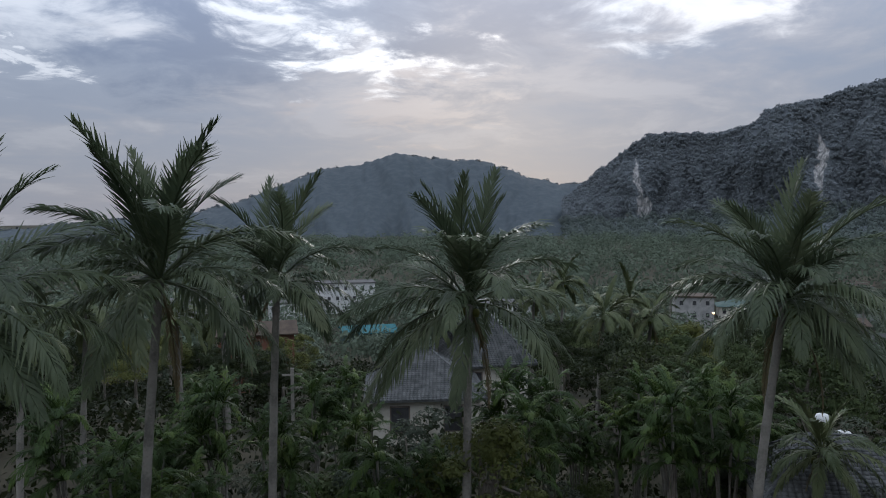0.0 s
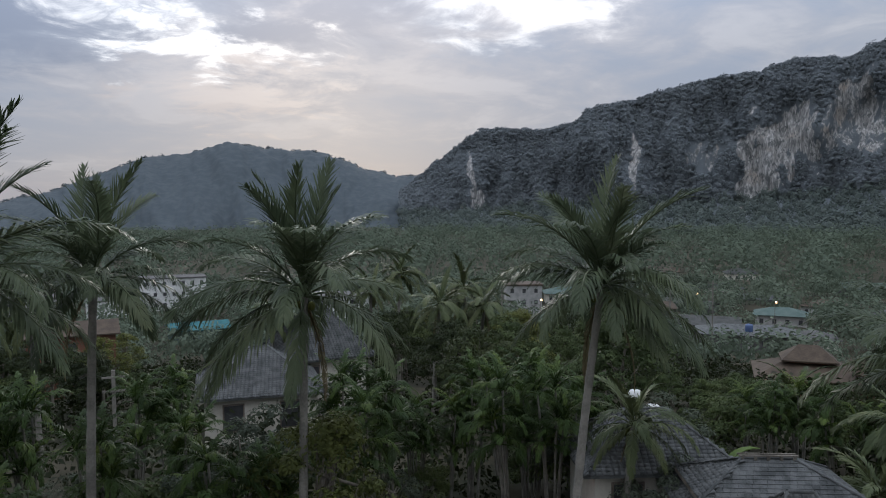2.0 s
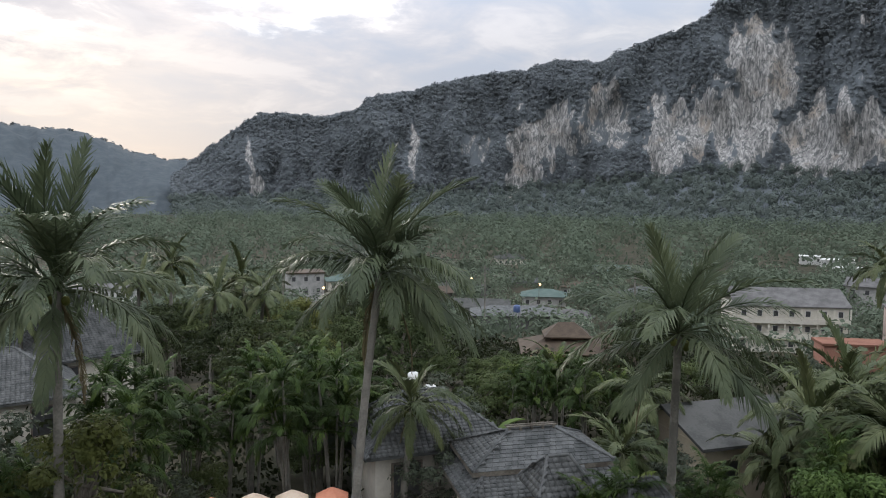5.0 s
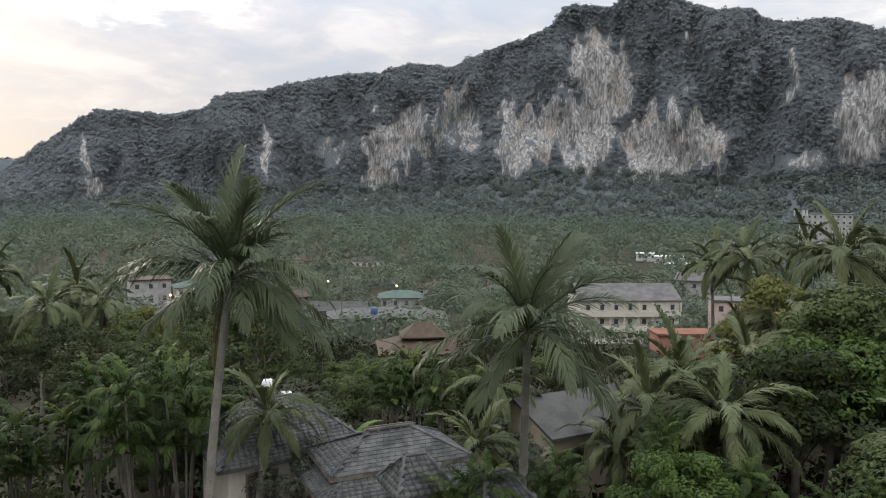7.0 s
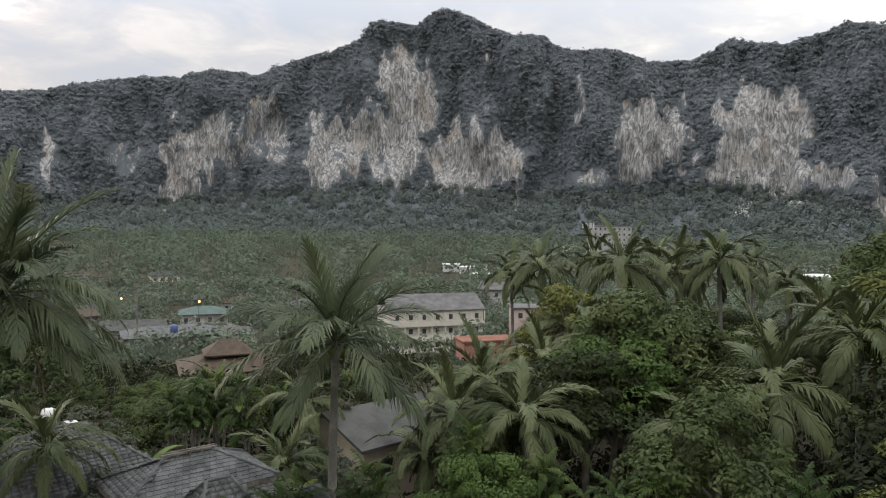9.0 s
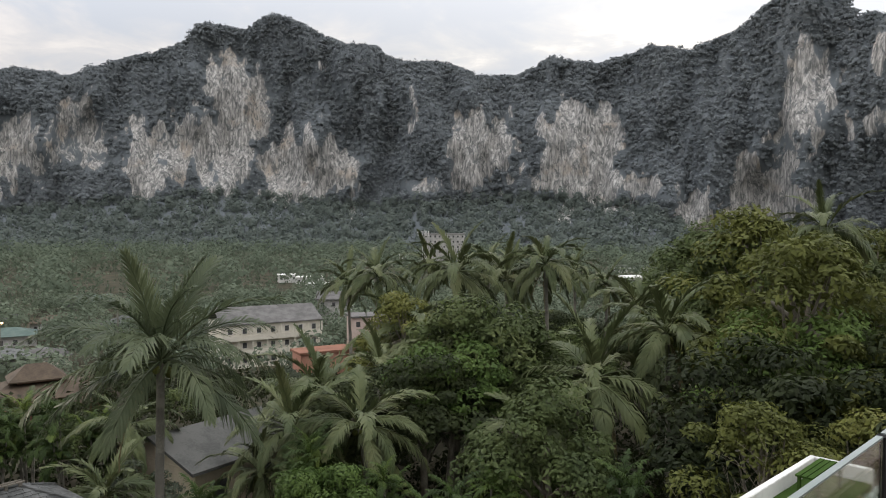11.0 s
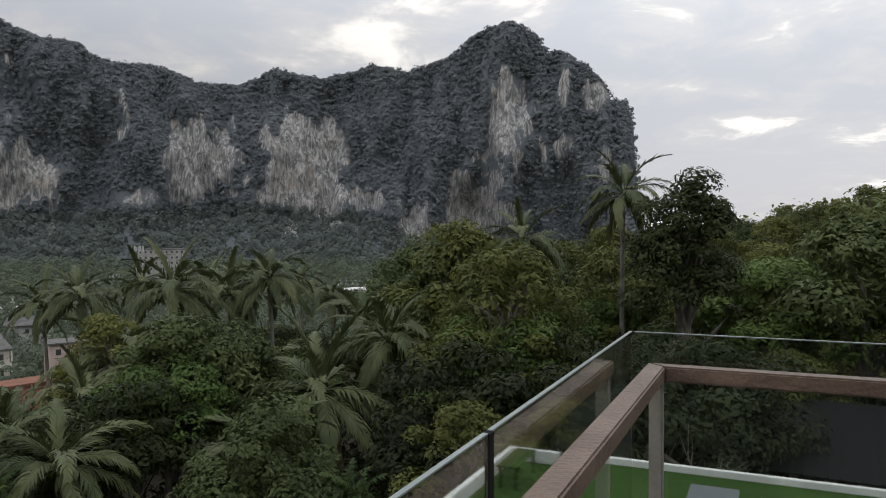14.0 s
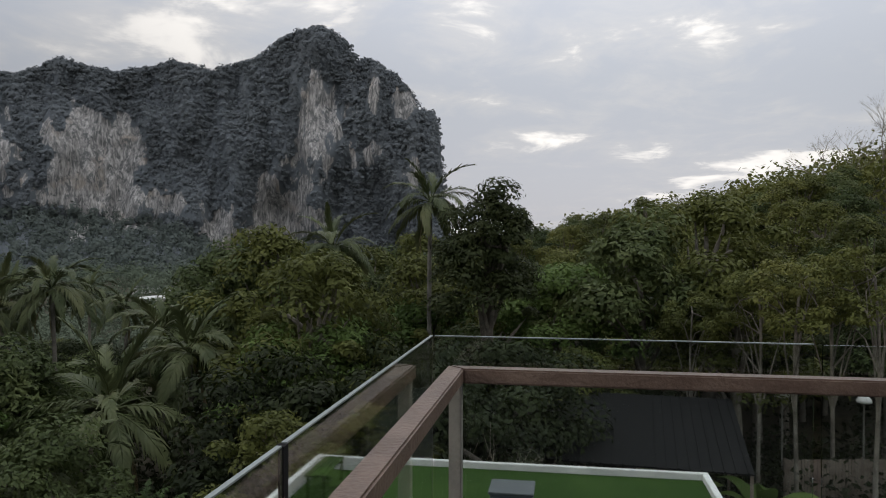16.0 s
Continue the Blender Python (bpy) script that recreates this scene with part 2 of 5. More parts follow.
def rock_material():
    """Limestone cliff: pale streaked rock where the 'rock' mask says, scrub in hazed tones elsewhere."""
    m, n, bsdf, pos, _ = material("limestone_and_hazy_scrub", 0.92, 0.15)
    mask = n.add("ShaderNodeAttribute", attribute_name="rock").outputs["Fac"]
    tall = n.vec("MULTIPLY", pos, (1, 1, 0.38)).outputs[0]
    streak = n.noise(n.vec("MULTIPLY", pos, (1, 1, 0.2)).outputs[0], 0.42, 6, 0.66, 0.3)
    blotch = n.noise(pos, 0.03, 6, 0.6)
    pit = n.noise(n.vec("MULTIPLY", pos, (1, 1, 0.55)).outputs[0], 0.2, 8, 0.78, 0.6)
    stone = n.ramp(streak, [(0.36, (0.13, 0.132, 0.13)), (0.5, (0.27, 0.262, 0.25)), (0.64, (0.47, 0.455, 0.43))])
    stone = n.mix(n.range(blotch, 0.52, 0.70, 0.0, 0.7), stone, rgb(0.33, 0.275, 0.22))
    # scrub tones paled and blued: distance haze put into the base colour
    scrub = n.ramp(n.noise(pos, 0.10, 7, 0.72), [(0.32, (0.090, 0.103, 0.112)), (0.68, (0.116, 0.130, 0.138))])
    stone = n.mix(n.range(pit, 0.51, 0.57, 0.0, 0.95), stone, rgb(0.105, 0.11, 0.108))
    ragged = n.noise(n.vec("MULTIPLY", pos, (1, 1, 0.42)).outputs[0], 0.075, 9, 0.74, 0.6)
    edge = n.math("ADD", mask, n.math("MULTIPLY", n.math("SUBTRACT", ragged, 0.5), 1.7))
    c = n.mix(n.range(edge, 0.50, 0.64), scrub, stone)
    n.t.links.new(c, bsdf.inputs["Base Color"])
    b = n.add("ShaderNodeBump", {"Height": n.noise(tall, 0.16, 8, 0.7), "Strength": n.math("ADD", n.math("MULTIPLY", mask, 0.5), 0.1), "Distance": 3.0})
    n.t.links.new(b.outputs[0], bsdf.inputs["Normal"])
    return m


M_ROCK = rock_material()
# the blue cast in these forest tones stands for haze
M_HAZY_FOREST = mottled("hazy_forest", (0.062, 0.074, 0.082), (0.082, 0.095, 0.100), 0.09, 0.95, 0.5, 0.05, 0.5)


# ---------------------------------------------------------------- mesh helpers
def P(az, d, z=0.0):
    """A place at an azimuth (degrees, clockwise from +y) and a level distance."""
    return Vector((math.sin(radians(az)) * d, math.cos(radians(az)) * d, z))


def arrays(name, verts, faces, mat, smooth=False):
    """A mesh from arrays of vertices and of faces that all have the same number of corners."""
    me = bpy.data.meshes.new(name)
    v, f = np.asarray(verts, np.float32), np.asarray(faces, np.int32)
    k = f.shape[1]
    me.vertices.add(len(v))
    me.vertices.foreach_set("co", v.ravel())
    me.loops.add(f.size)
    me.loops.foreach_set("vertex_index", f.ravel())
    me.polygons.add(len(f))
    me.polygons.foreach_set("loop_start", np.arange(0, f.size, k, dtype=np.int32))
    me.polygons.foreach_set("loop_total", np.full(len(f), k, np.int32))
    if smooth:
        me.polygons.foreach_set("use_smooth", np.ones(len(f), bool))
    me.update(calc_edges=True)
    me.validate()
    if mat:
        me.materials.append(mat)
    return me


def finish(bm, name, mat, smooth=False):
    bmesh.ops.recalc_face_normals(bm, faces=bm.faces)
    me = bpy.data.meshes.new(name)
    bm.to_mesh(me)
    bm.free()
    me.materials.append(mat)
    for p in me.polygons:
        p.use_smooth = smooth
    return me


def part(name, bm, mat, parent, label="", m=None):
    me = bm if isinstance(bm, bpy.types.Mesh) else finish(bm, name, mat)
    ob = new(name, me)
    ob.parent = parent
    if m is not None:
        ob.matrix_basis = m
    if label:
        ob["label"] = label
    return ob


def thing(name, label, category, m=None, group="", kind=""):
    ob = new(name)
    ob.empty_display_size = 0.2
    if m is not None:
        ob.matrix_basis = m
    return tagged(ob, label, category, group, kind)


def box(bm, x0, x1, y0, y1, z0, z1, bevel=0.0):
    vs = [bm.verts.new((x, y, z)) for x in (x0, x1) for y in (y0, y1) for z in (z0, z1)]
    fs = [bm.faces.new([vs[i] for i in q]) for q in ((0, 1, 3, 2), (4, 6, 7, 5), (0, 4, 5, 1), (2, 3, 7, 6), (0, 2, 6, 4), (1, 5, 7, 3))]
    if bevel:
        edges = {e for f in fs for e in f.edges}
        bmesh.ops.bevel(bm, geom=list(edges), offset=bevel, segments=2, affect="EDGES")
    return bm


def boxed(*a, bevel=0.0):
    return box(bmesh.new(), *a, bevel=bevel)


def tube(points, radii, sides=8):
    """Vertices and quads of a tube along points."""
    pts = [Vector(p) for p in points]
    verts, faces = [], []
    for i, p in enumerate(pts):
        t = (pts[min(i + 1, len(pts) - 1)] - pts[max(i - 1, 0)]).normalized()
        a = t.orthogonal().normalized() if abs(t.z) < 0.9 else Vector((1, 0, 0))
        a = (a - t * a.dot(t)).normalized()
        b = t.cross(a)
        for k in range(sides):
            w = 2 * math.pi * k / sides
            verts.append(p + (a * math.cos(w) + b * math.sin(w)) * radii[i])
    for i in range(len(pts) - 1):
        for k in range(sides):
            q = (k + 1) % sides
            faces.append((i * sides + k, i * sides + q, (i + 1) * sides + q, (i + 1) * sides + k))
    return verts, faces


def merged(pieces):
    v, f, o = [], [], 0
    for a, b in pieces:
        v += [tuple(q) for q in a]
        f += [tuple(i + o for i in q) for q in b]
        o += len(a)
    return v, f


rng = np.random.default_rng(7)


def unit(v):
    return v / np.maximum(np.linalg.norm(v, axis=-1, keepdims=True), 1e-9)


def leaf_quads(c, n, size, slim=0.45):
    """Vertices and quads of pointed leaves at centres c, facing n, of half length size."""
    t = unit(np.cross(n, unit(rng.normal(size=c.shape))))
    b = np.cross(n, t)
    s = np.asarray(size).reshape(-1, 1)
    droop = np.array([0, 0, -0.25]) * s
    v = np.stack([c - t * s, c + b * s * slim, c + t * s + droop, c - b * s * slim], 1).reshape(-1, 3)
    return v, np.arange(len(v)).reshape(-1, 4)


def crown_points(count, rx, ry, rz, lumps, lump_r, seed):
    """Leaf centres and facings over a crown made of uneven clumps."""
    r = np.random.default_rng(seed)
    d = unit(r.normal(size=(lumps, 3)))
    d[:, 2] = np.abs(d[:, 2]) * 1.45 - 0.6
    cen = d * np.array([rx, ry, rz]) * r.uniform(0.55, 0.95, (lumps, 1))
    rad = lump_r * r.uniform(0.4, 1.4, lumps)
    k = r.integers(0, lumps, count)
    q = unit(r.normal(size=(count, 3)))
    q[:, 2] = np.where(q[:, 2] < -0.3, -q[:, 2], q[:, 2])
    c = cen[k] + q * (rad[k] * r.uniform(0.74, 1.1, count))[:, None] * np.array([1, 1, 0.7])
    n = unit(q + r.normal(size=(count, 3)) * 0.38 + np.array([0, 0, 0.4]))
    return c, n, cen


# ---------------------------------------------------------------- ground
HILL = [(95, -6.5), (105, -4.5), (112, -2.0), (121, 0.2), (130, 2.2), (135, 3.8), (145, 6.0), (160, 5.0), (185, -6.5)]


def step(x, a, b):
    t = np.clip((x - a) / (b - a), 0, 1)
    return t * t * (3 - 2 * t)


def ground(x, y):
    r = np.hypot(x, y)
    az = np.degrees(np.arctan2(x, y)) % 360
    z = 14.5 - 12.5 * step(r, 42, 150)
    el = np.interp(az, [h[0] for h in HILL], [h[1] for h in HILL], left=-99, right=-99)
    top = EYE + 170 * np.tan(np.radians(np.maximum(el, -8)))
    w = np.where(el > -90, step(r, 35, 170), 0) * step(az, 93, 108) * (1 - step(az, 170, 188))
    return z * (1 - w) + np.maximum(top, z) * w


def gz(p):
    return float(ground(np.float64(p[0]), np.float64(p[1])))


radii = np.concatenate([[0.05], np.geomspace(4, 4800, 110)])
turns = np.linspace(0, 2 * np.pi, 181)[:-1]
rr, tt = np.meshgrid(radii, turns, indexing="ij")
gx, gy = np.sin(tt) * rr, np.cos(tt) * rr
gzz = ground(gx, gy) + 0.35 * np.sin(gx * 0.31 + 1.3 * np.sin(gy * 0.17)) * np.cos(gy * 0.27)
nr, nt = rr.shape
ii, jj = np.meshgrid(np.arange(nr - 1), np.arange(nt), indexing="ij")
quads = np.stack([ii * nt + jj, (ii + 1) * nt + jj, (ii + 1) * nt + (jj + 1) % nt, ii * nt + (jj + 1) % nt], -1).reshape(-1, 4)
tagged(new("ground", arrays("ground", np.stack([gx, gy, gzz], -1).reshape(-1, 3), quads, M_SOIL, True)), "dark forest soil falling away to a flat valley", "ground", kind="structure")

# ---------------------------------------------------------------- mountains
RIDGE = [(9.2, 1.2), (11.7, 3.2), (13.8, 4.7), (15.4, 5.95), (20.3, 5.8), (22.9, 6.35), (23.6, 7.2), (27.5, 8.0), (32.7, 9.1), (35.6, 9.2), (38.0, 10.05), (41.1, 9.7),
         (45.6, 11.6), (48.8, 12.6), (49.7, 14.1), (53.1, 13.9), (55.2, 15.05), (57.0, 14.5), (60.3, 13.0), (62.6, 12.9), (64.8, 11.9), (68.0, 11.85), (70.6, 10.85), (73.7, 10.85),
         (76.2, 12.2), (79.8, 11.6), (83.4, 12.65), (86.2, 12.15), (89.5, 13.3), (91.6, 14.95), (94.2, 15.6), (96.0, 14.85), (97.1, 13.3), (98.1, 13.6), (101.2, 11.2), (101.9, 9.6),
         (102.8, 9.75), (103.4, 8.1), (103.9, 1.0)]
# bare rock: azimuths and elevations that bound each cliff, and how bare it is
WEST_CLIFFS = [(14.1, 15.6, -0.5, 1.6, 1), (14.4, 15.0, 1.3, 4.7, 0.8), (26.6, 27.4, 2.0, 4.9, 0.8), (30.5, 33.3, 2.7, 4.6, 0.5), (34.5, 36.8, 0.1, 6.1, 0.95), (35.6, 40.2, 2.6, 6.6, 0.8),
               (40.2, 43.7, 3.0, 8.7, 0.62), (44.1, 47.8, 1.6, 7.5, 0.88), (47.4, 50.4, 2.9, 7.8, 0.75), (49.7, 54.2, 2.3, 12.7, 1), (54.2, 61.4, 1.7, 6.6, 1), (55.5, 56.3, 0.6, 2.7, 0.95), (60.5, 61.1, 0.3, 2.6, 0.95)]
EAST_CLIFFS = [(65.2, 66.1, 6.5, 10.0, 0.6), (65.1, 67.7, 2.1, 3.3, 0.6), (68.6, 73.3, 2.8, 8.3, 0.88), (74.8, 81.9, 1.0, 9.2, 1), (81.6, 84.7, 1.6, 3.4, 0.8), (79.9, 82.1, 0.3, 1.2, 0.75), (85.6, 88.2, -1.2, 2.7, 1),
               (88.6, 94.3, -2.3, 4.8, 1), (92.0, 96.1, 4.2, 13.0, 0.72), (97.5, 98.9, 9.2, 12.5, 0.82), (99.7, 101.7, 9.4, 11.7, 0.82), (100.5, 102.0, 4.2, 6.5, 0.8), (97.3, 98.8, 4.7, 7.6, 0.66), (58.4, 58.9, 11.0, 12.3, 0.7)]


def lattice(ix, iy, seed):
    h = np.sin(ix * 127.1 + iy * 311.7 + seed * 74.7) * 43758.5453
    return h - np.floor(h)


def value_noise(x, y, seed):
    ix, iy = np.floor(x), np.floor(y)
    fx, fy = x - ix, y - iy
    fx, fy = fx * fx * (3 - 2 * fx), fy * fy * (3 - 2 * fy)
    a, b = lattice(ix, iy, seed), lattice(ix + 1, iy, seed)
    c, d = lattice(ix, iy + 1, seed), lattice(ix + 1, iy + 1, seed)
    return (a * (1 - fx) + b * fx) * (1 - fy) + (c * (1 - fx) + d * fx) * fy - 0.5


def fbm(x, y, seed, octaves=5):
    return sum(value_noise(x * 2 ** o, y * 2 ** o, seed + o) / 2 ** o for o in range(octaves))


def massif():
    """The limestone ridge: wooded talus, a steep face with buttresses, a wooded top."""
    az = np.arange(9.2, 103.95, 0.11)
    v = np.linspace(0, 1, 130)
    A, V = np.meshgrid(az, v, indexing="ij")
    crest = np.interp(A, [r[0] for r in RIDGE], [r[1] for r in RIDGE]) + 0.12 * fbm(A * 1.6, A * 0, 3)
    far = np.interp(A, [9, 25, 60, 90, 104], [1080, 950, 860, 760, 700])
    top = EYE + far * np.tan(np.radians(crest))
    foot_el = np.interp(A, [9, 16, 35, 50, 62, 75, 84, 88, 96, 104], [-0.5, -0.3, 0.2, 1.5, 0.8, 1.4, 0.6, -2.0, -2.8, -1.0])
    foot = np.minimum(EYE + far * np.tan(np.radians(foot_el)), top * 0.6 + 2)
    talus, face = V < 0.3, (V >= 0.3) & (V < 0.85)
    t1, t2, t3 = V / 0.3, (V - 0.3) / 0.55, (V - 0.85) / 0.15
    z = np.where(talus, 1 + (foot - 1) * t1 ** 1.3, np.where(face, foot + (top - foot) * 0.86 * t2, foot + (top - foot) * (0.86 + 0.14 * np.sin(np.clip(t3, 0, 1) * np.pi / 2))))
    r = far + np.where(talus, -55 - 150 * (1 - t1), np.where(face, -55 + 42 * np.clip(t2, 0, 1) ** 1.5, -13 + 13 * t3))
    butt = fbm(A * 0.33, z * 0.009, 11, 3) * 46 + fbm(A * 0.8, z * 0.022, 15, 3) * 9 - np.abs(fbm(A * 2.0, z * 0.08, 17, 2)) * 2.5
    r = r + butt * step(V, 0.1, 0.4) * (1 - 0.6 * step(V, 0.8, 1.0)) + fbm(A * 3.2, z * 0.06, 21, 3) * 1.5 + fbm(A * 1.6, z * 0.02, 25, 4) * 3.5 * step(V, 0.1, 0.35) * (1 - step(V, 0.9, 1))
    z = np.maximum(z + fbm(A * 9, V * 30, 31, 3) * 2 * (V > 0.04), 0.5)
    el = np.degrees(np.arctan2(z - EYE, r))
    rock = np.zeros_like(A)
    wa, we = fbm(A * 0.9, el * 0.7, 41), fbm(A * 1.3, el * 0.5, 47)
    for a0, a1, e0, e1, share in WEST_CLIFFS + EAST_CLIFFS:
        half, high = (a1 - a0) / 2, (e1 - e0) / 2
        lift = np.clip((el - e0) / (e1 - e0), 0, 1)
        u = np.abs(A - (a0 + a1) / 2 + wa * min(2.2, half * 1.1)) / (half * (1.1 - 0.3 * lift ** 2))
        v = np.abs(el - (e0 + e1) / 2 + we * min(3.0, high * 1.1)) / high
        rock = np.maximum(rock, share * (1 - step((u ** 3 + v ** 3) ** (1 / 3), 0.72, 1.2)))
    x, y = np.sin(np.radians(A)) * r, np.cos(np.radians(A)) * r
    na, nv = A.shape
    # two more rows run down the far side
    x = np.concatenate([x, x[:, -1:] * 1.05, x[:, -1:] * 1.25], 1)
    y = np.concatenate([y, y[:, -1:] * 1.05, y[:, -1:] * 1.25], 1)
    z2 = np.concatenate([z, z[:, -1:] * 0.8, z[:, -1:] * 0.0], 1)
    nv += 2
    i, j = np.meshgrid(np.arange(na - 1), np.arange(nv - 1), indexing="ij")
    f = np.stack([i * nv + j, (i + 1) * nv + j, (i + 1) * nv + j + 1, i * nv + j + 1], -1).reshape(-1, 4)
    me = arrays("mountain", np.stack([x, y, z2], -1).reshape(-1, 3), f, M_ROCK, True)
    at = me.attributes.new("rock", "FLOAT", "POINT")
    at.data.foreach_set("value", np.concatenate([rock, rock[:, :1] * 0, rock[:, :1] * 0], 1).astype(np.float32).ravel())
    tagged(new("mountain", me), "long grey limestone mountain with bare pale cliffs and haze-toned scrub", "mountain", kind="structure")
    keep = (rock < 0.35)
    return x[:, :-2], y[:, :-2], z, keep, V


def far_hill():
    """A rounded wooded hill further up the valley."""
    crest_pts = [(-34, -1.0), (-28, -0.4), (-20, 0.2), (-15, 1.3), (-11.9, 2.7), (-9.3, 3.65), (-6.3, 4.0), (-3.8, 4.85), (0, 4.3), (3.2, 4.1), (6.6, 2.95), (9.2, 2.3), (12, 2.2), (15, 1.5), (22, 0.3)]
    az = np.arange(-34, 22, 0.16)
    v = np.linspace(0, 1, 50)
    A, V = np.meshgrid(az, v, indexing="ij")
    crest = np.interp(A, [c[0] for c in crest_pts], [c[1] for c in crest_pts]) + 0.1 * fbm(A * 1.5, A * 0, 61)
    top = EYE + 1450 * np.tan(np.radians(crest))
    z = 1 + (top - 1) * np.sin(V * np.pi / 2) + fbm(A * 3, V * 12, 65, 3) * 5 * (V > 0.05)
    r = 1050 + 400 * V + fbm(A * 0.5, V * 2, 68, 2) * 60
    x, y = np.sin(np.radians(A)) * r, np.cos(np.radians(A)) * r
    na, nv = A.shape
    i, j = np.meshgrid(np.arange(na - 1), np.arange(nv - 1), indexing="ij")
    f = np.stack([i * nv + j, (i + 1) * nv + j, (i + 1) * nv + j + 1, i * nv + j + 1], -1).reshape(-1, 4)
    me = arrays("far_hill", np.stack([x, y, z], -1).reshape(-1, 3), f, M_HAZY_FOREST, True)
    tagged(new("far_hill", me), "low rounded hill under dark forest", "hill", kind="structure")
    return x, y, z


mx_, my_, mz_, mkeep, mV = massif()
hx, hy, hz = far_hill()


def scatter_woods(name, label, bx, by, bz, count, leaves, spread, size, mat, tall=1.0, loose=0.28, cap=0.0):
    """Many small crowns standing on given places, joined; cap: how far their leaves turn outwards on a slope that faces the terrace."""
    k = rng.integers(0, len(bx), count)
    s = np.clip(np.exp(rng.normal(size=count) * 0.32), 0.5, 1.9) * 0.92
    base = np.stack([bx[k], by[k], bz[k]], 1) + rng.normal(size=(count, 3)) * [spread * 0.5, spread * 0.5, 0]
    q = unit(rng.normal(size=(count, leaves, 3)))
    if cap:
        out = np.stack([-base[:, 0], -base[:, 1], np.hypot(base[:, 0], base[:, 1]) * 0.6], 1)
        q = unit(q + cap * unit(out)[:, None])
    else:
        q[..., 2] = np.abs(q[..., 2])
    c = base[:, None] + q * (s[:, None, None] * spread) * np.array([1, 1, tall]) * rng.uniform(0.6, 1.1, (count, leaves, 1))
    n = unit(q + rng.normal(size=q.shape) * loose)
    v, f = leaf_quads(c.reshape(-1, 3), n.reshape(-1, 3), np.repeat(s * size, leaves) * rng.uniform(0.7, 1.3, count * leaves), 0.6)
    return tagged(new(name, arrays(name, v, f, mat)), label, "trees", kind="stuff")


mface = mkeep & (mV > 0.3)
scatter_woods("mountain_scrub", "scrub and small trees covering the mountain in hazed tones", mx_[mface], my_[mface], mz_[mface] - 0.8, 36000, 9, 2.4, 1.2, M_HAZY_HILL, 0.8, 0.06, 1.3)
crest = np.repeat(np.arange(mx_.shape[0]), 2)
scatter_woods("ridge_trees", "small trees along the mountain crest", mx_[crest, -1], my_[crest, -1], mz_[crest, -1] - 1.5, 1500, 26, 3.0, 0.9, M_HAZY_HILL, 1.1)
scatter_woods("hill_trees", "forest along the crest of the far hill in hazed tones", hx[:, -1], hy[:, -1], hz[:, -1], 900, 14, 3.2, 1.5, M_HAZY_HILL, 1.0, 0.15)
ta = (mV < 0.32)
scatter_woods("talus_trees", "tall forest at the foot of the cliffs", mx_[ta], my_[ta], mz_[ta] + 2.5, 5200, 40, 4.6, 1.1, M_HAZY_TALUS, 1.25, 0.1, 0.8)


def ring(a0, a1, r0, r1, count, clear_of=()):
    """Random places on the ground in a sector, but for cleared sectors (azimuths and distances)."""
    a, r = rng.uniform(a0, a1, count), np.sqrt(rng.uniform(r0 ** 2, r1 ** 2, count))
    ok = np.ones(count, bool)
    for c0, c1, d0, d1 in clear_of:
        ok &= ~((a > c0) & (a < c1) & (r > d0) & (r < d1))
    x, y = np.sin(np.radians(a[ok])) * r[ok], np.cos(np.radians(a[ok])) * r[ok]
    return x, y, ground(x, y)


# azimuth, distance and half width (degrees) of the buildings that show over the trees
SITES = [(54.2, 150, 5), (38.4, 80, 4), (35.0, 155, 3), (37.2, 190, 2), (31, 205, 2), (38.9, 160, 2), (32.4, 165, 2), (44.6, 205, 2), (28, 180, 2), (26.4, 230, 2), (40.2, 215, 2), (21.8, 215, 2), (-12.2, 210, 2), (-5.6, 165, 3), (-6.6, 220, 2), (-17.8, 200, 4), (4.6, 190, 3), (18.6, 190, 2), (58.6, 110, 3), (62.2, 150, 3)]
TOWN = [(a - w, a + w, d - (24 if d < 160 else 13), d + 9) for a, d, w in SITES]
x_, y_, z_ = ring(-48, 106, 112, 260, 6500, TOWN)
scatter_woods("valley_trees", "green tree crowns between the houses of the valley", x_, y_, z_ + 2.0, 2300, 140, 3.3, 0.36, M_HAZY_WOODS, 1.25, 0.3)
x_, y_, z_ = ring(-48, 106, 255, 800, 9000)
scatter_woods("valley_woods", "tree crowns filling the far valley floor", x_, y_, z_ + 3, 5600, 60, 5.4, 0.72, M_HAZY_WOODS, 1.25, 0.2, 0.5)
x_, y_, z_ = ring(-52, 142, 19, 125, 9000, [(7, 24, 0, 34), (112, 125, 22, 41)])
scatter_woods("undergrowth", "dense undergrowth of shrubs and creepers, shade in its leaf colour", x_, y_, z_ + 0.2, 4600, 54, 1.5, 0.18, M_UNDER_SHADED, 1.3, 0.5)
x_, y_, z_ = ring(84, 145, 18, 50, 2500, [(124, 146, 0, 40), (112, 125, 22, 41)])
scatter_woods("slope_bushes", "bushes on the slope below the terrace, darkened for shade", x_, y_, z_ + 0.5, 700, 130, 1.7, 0.11, M_UNDER_SHADED, 1.4, 0.5)
x_, y_, z_ = ring(104, 150, 60, 230, 9000)
scatter_woods("hillside_woods", "dense green forest covering the near hillside", x_, y_, z_ + 3, 1500, 120, 3.0, 0.3, M_LEAF_OLIVE, 1.5, 0.4)


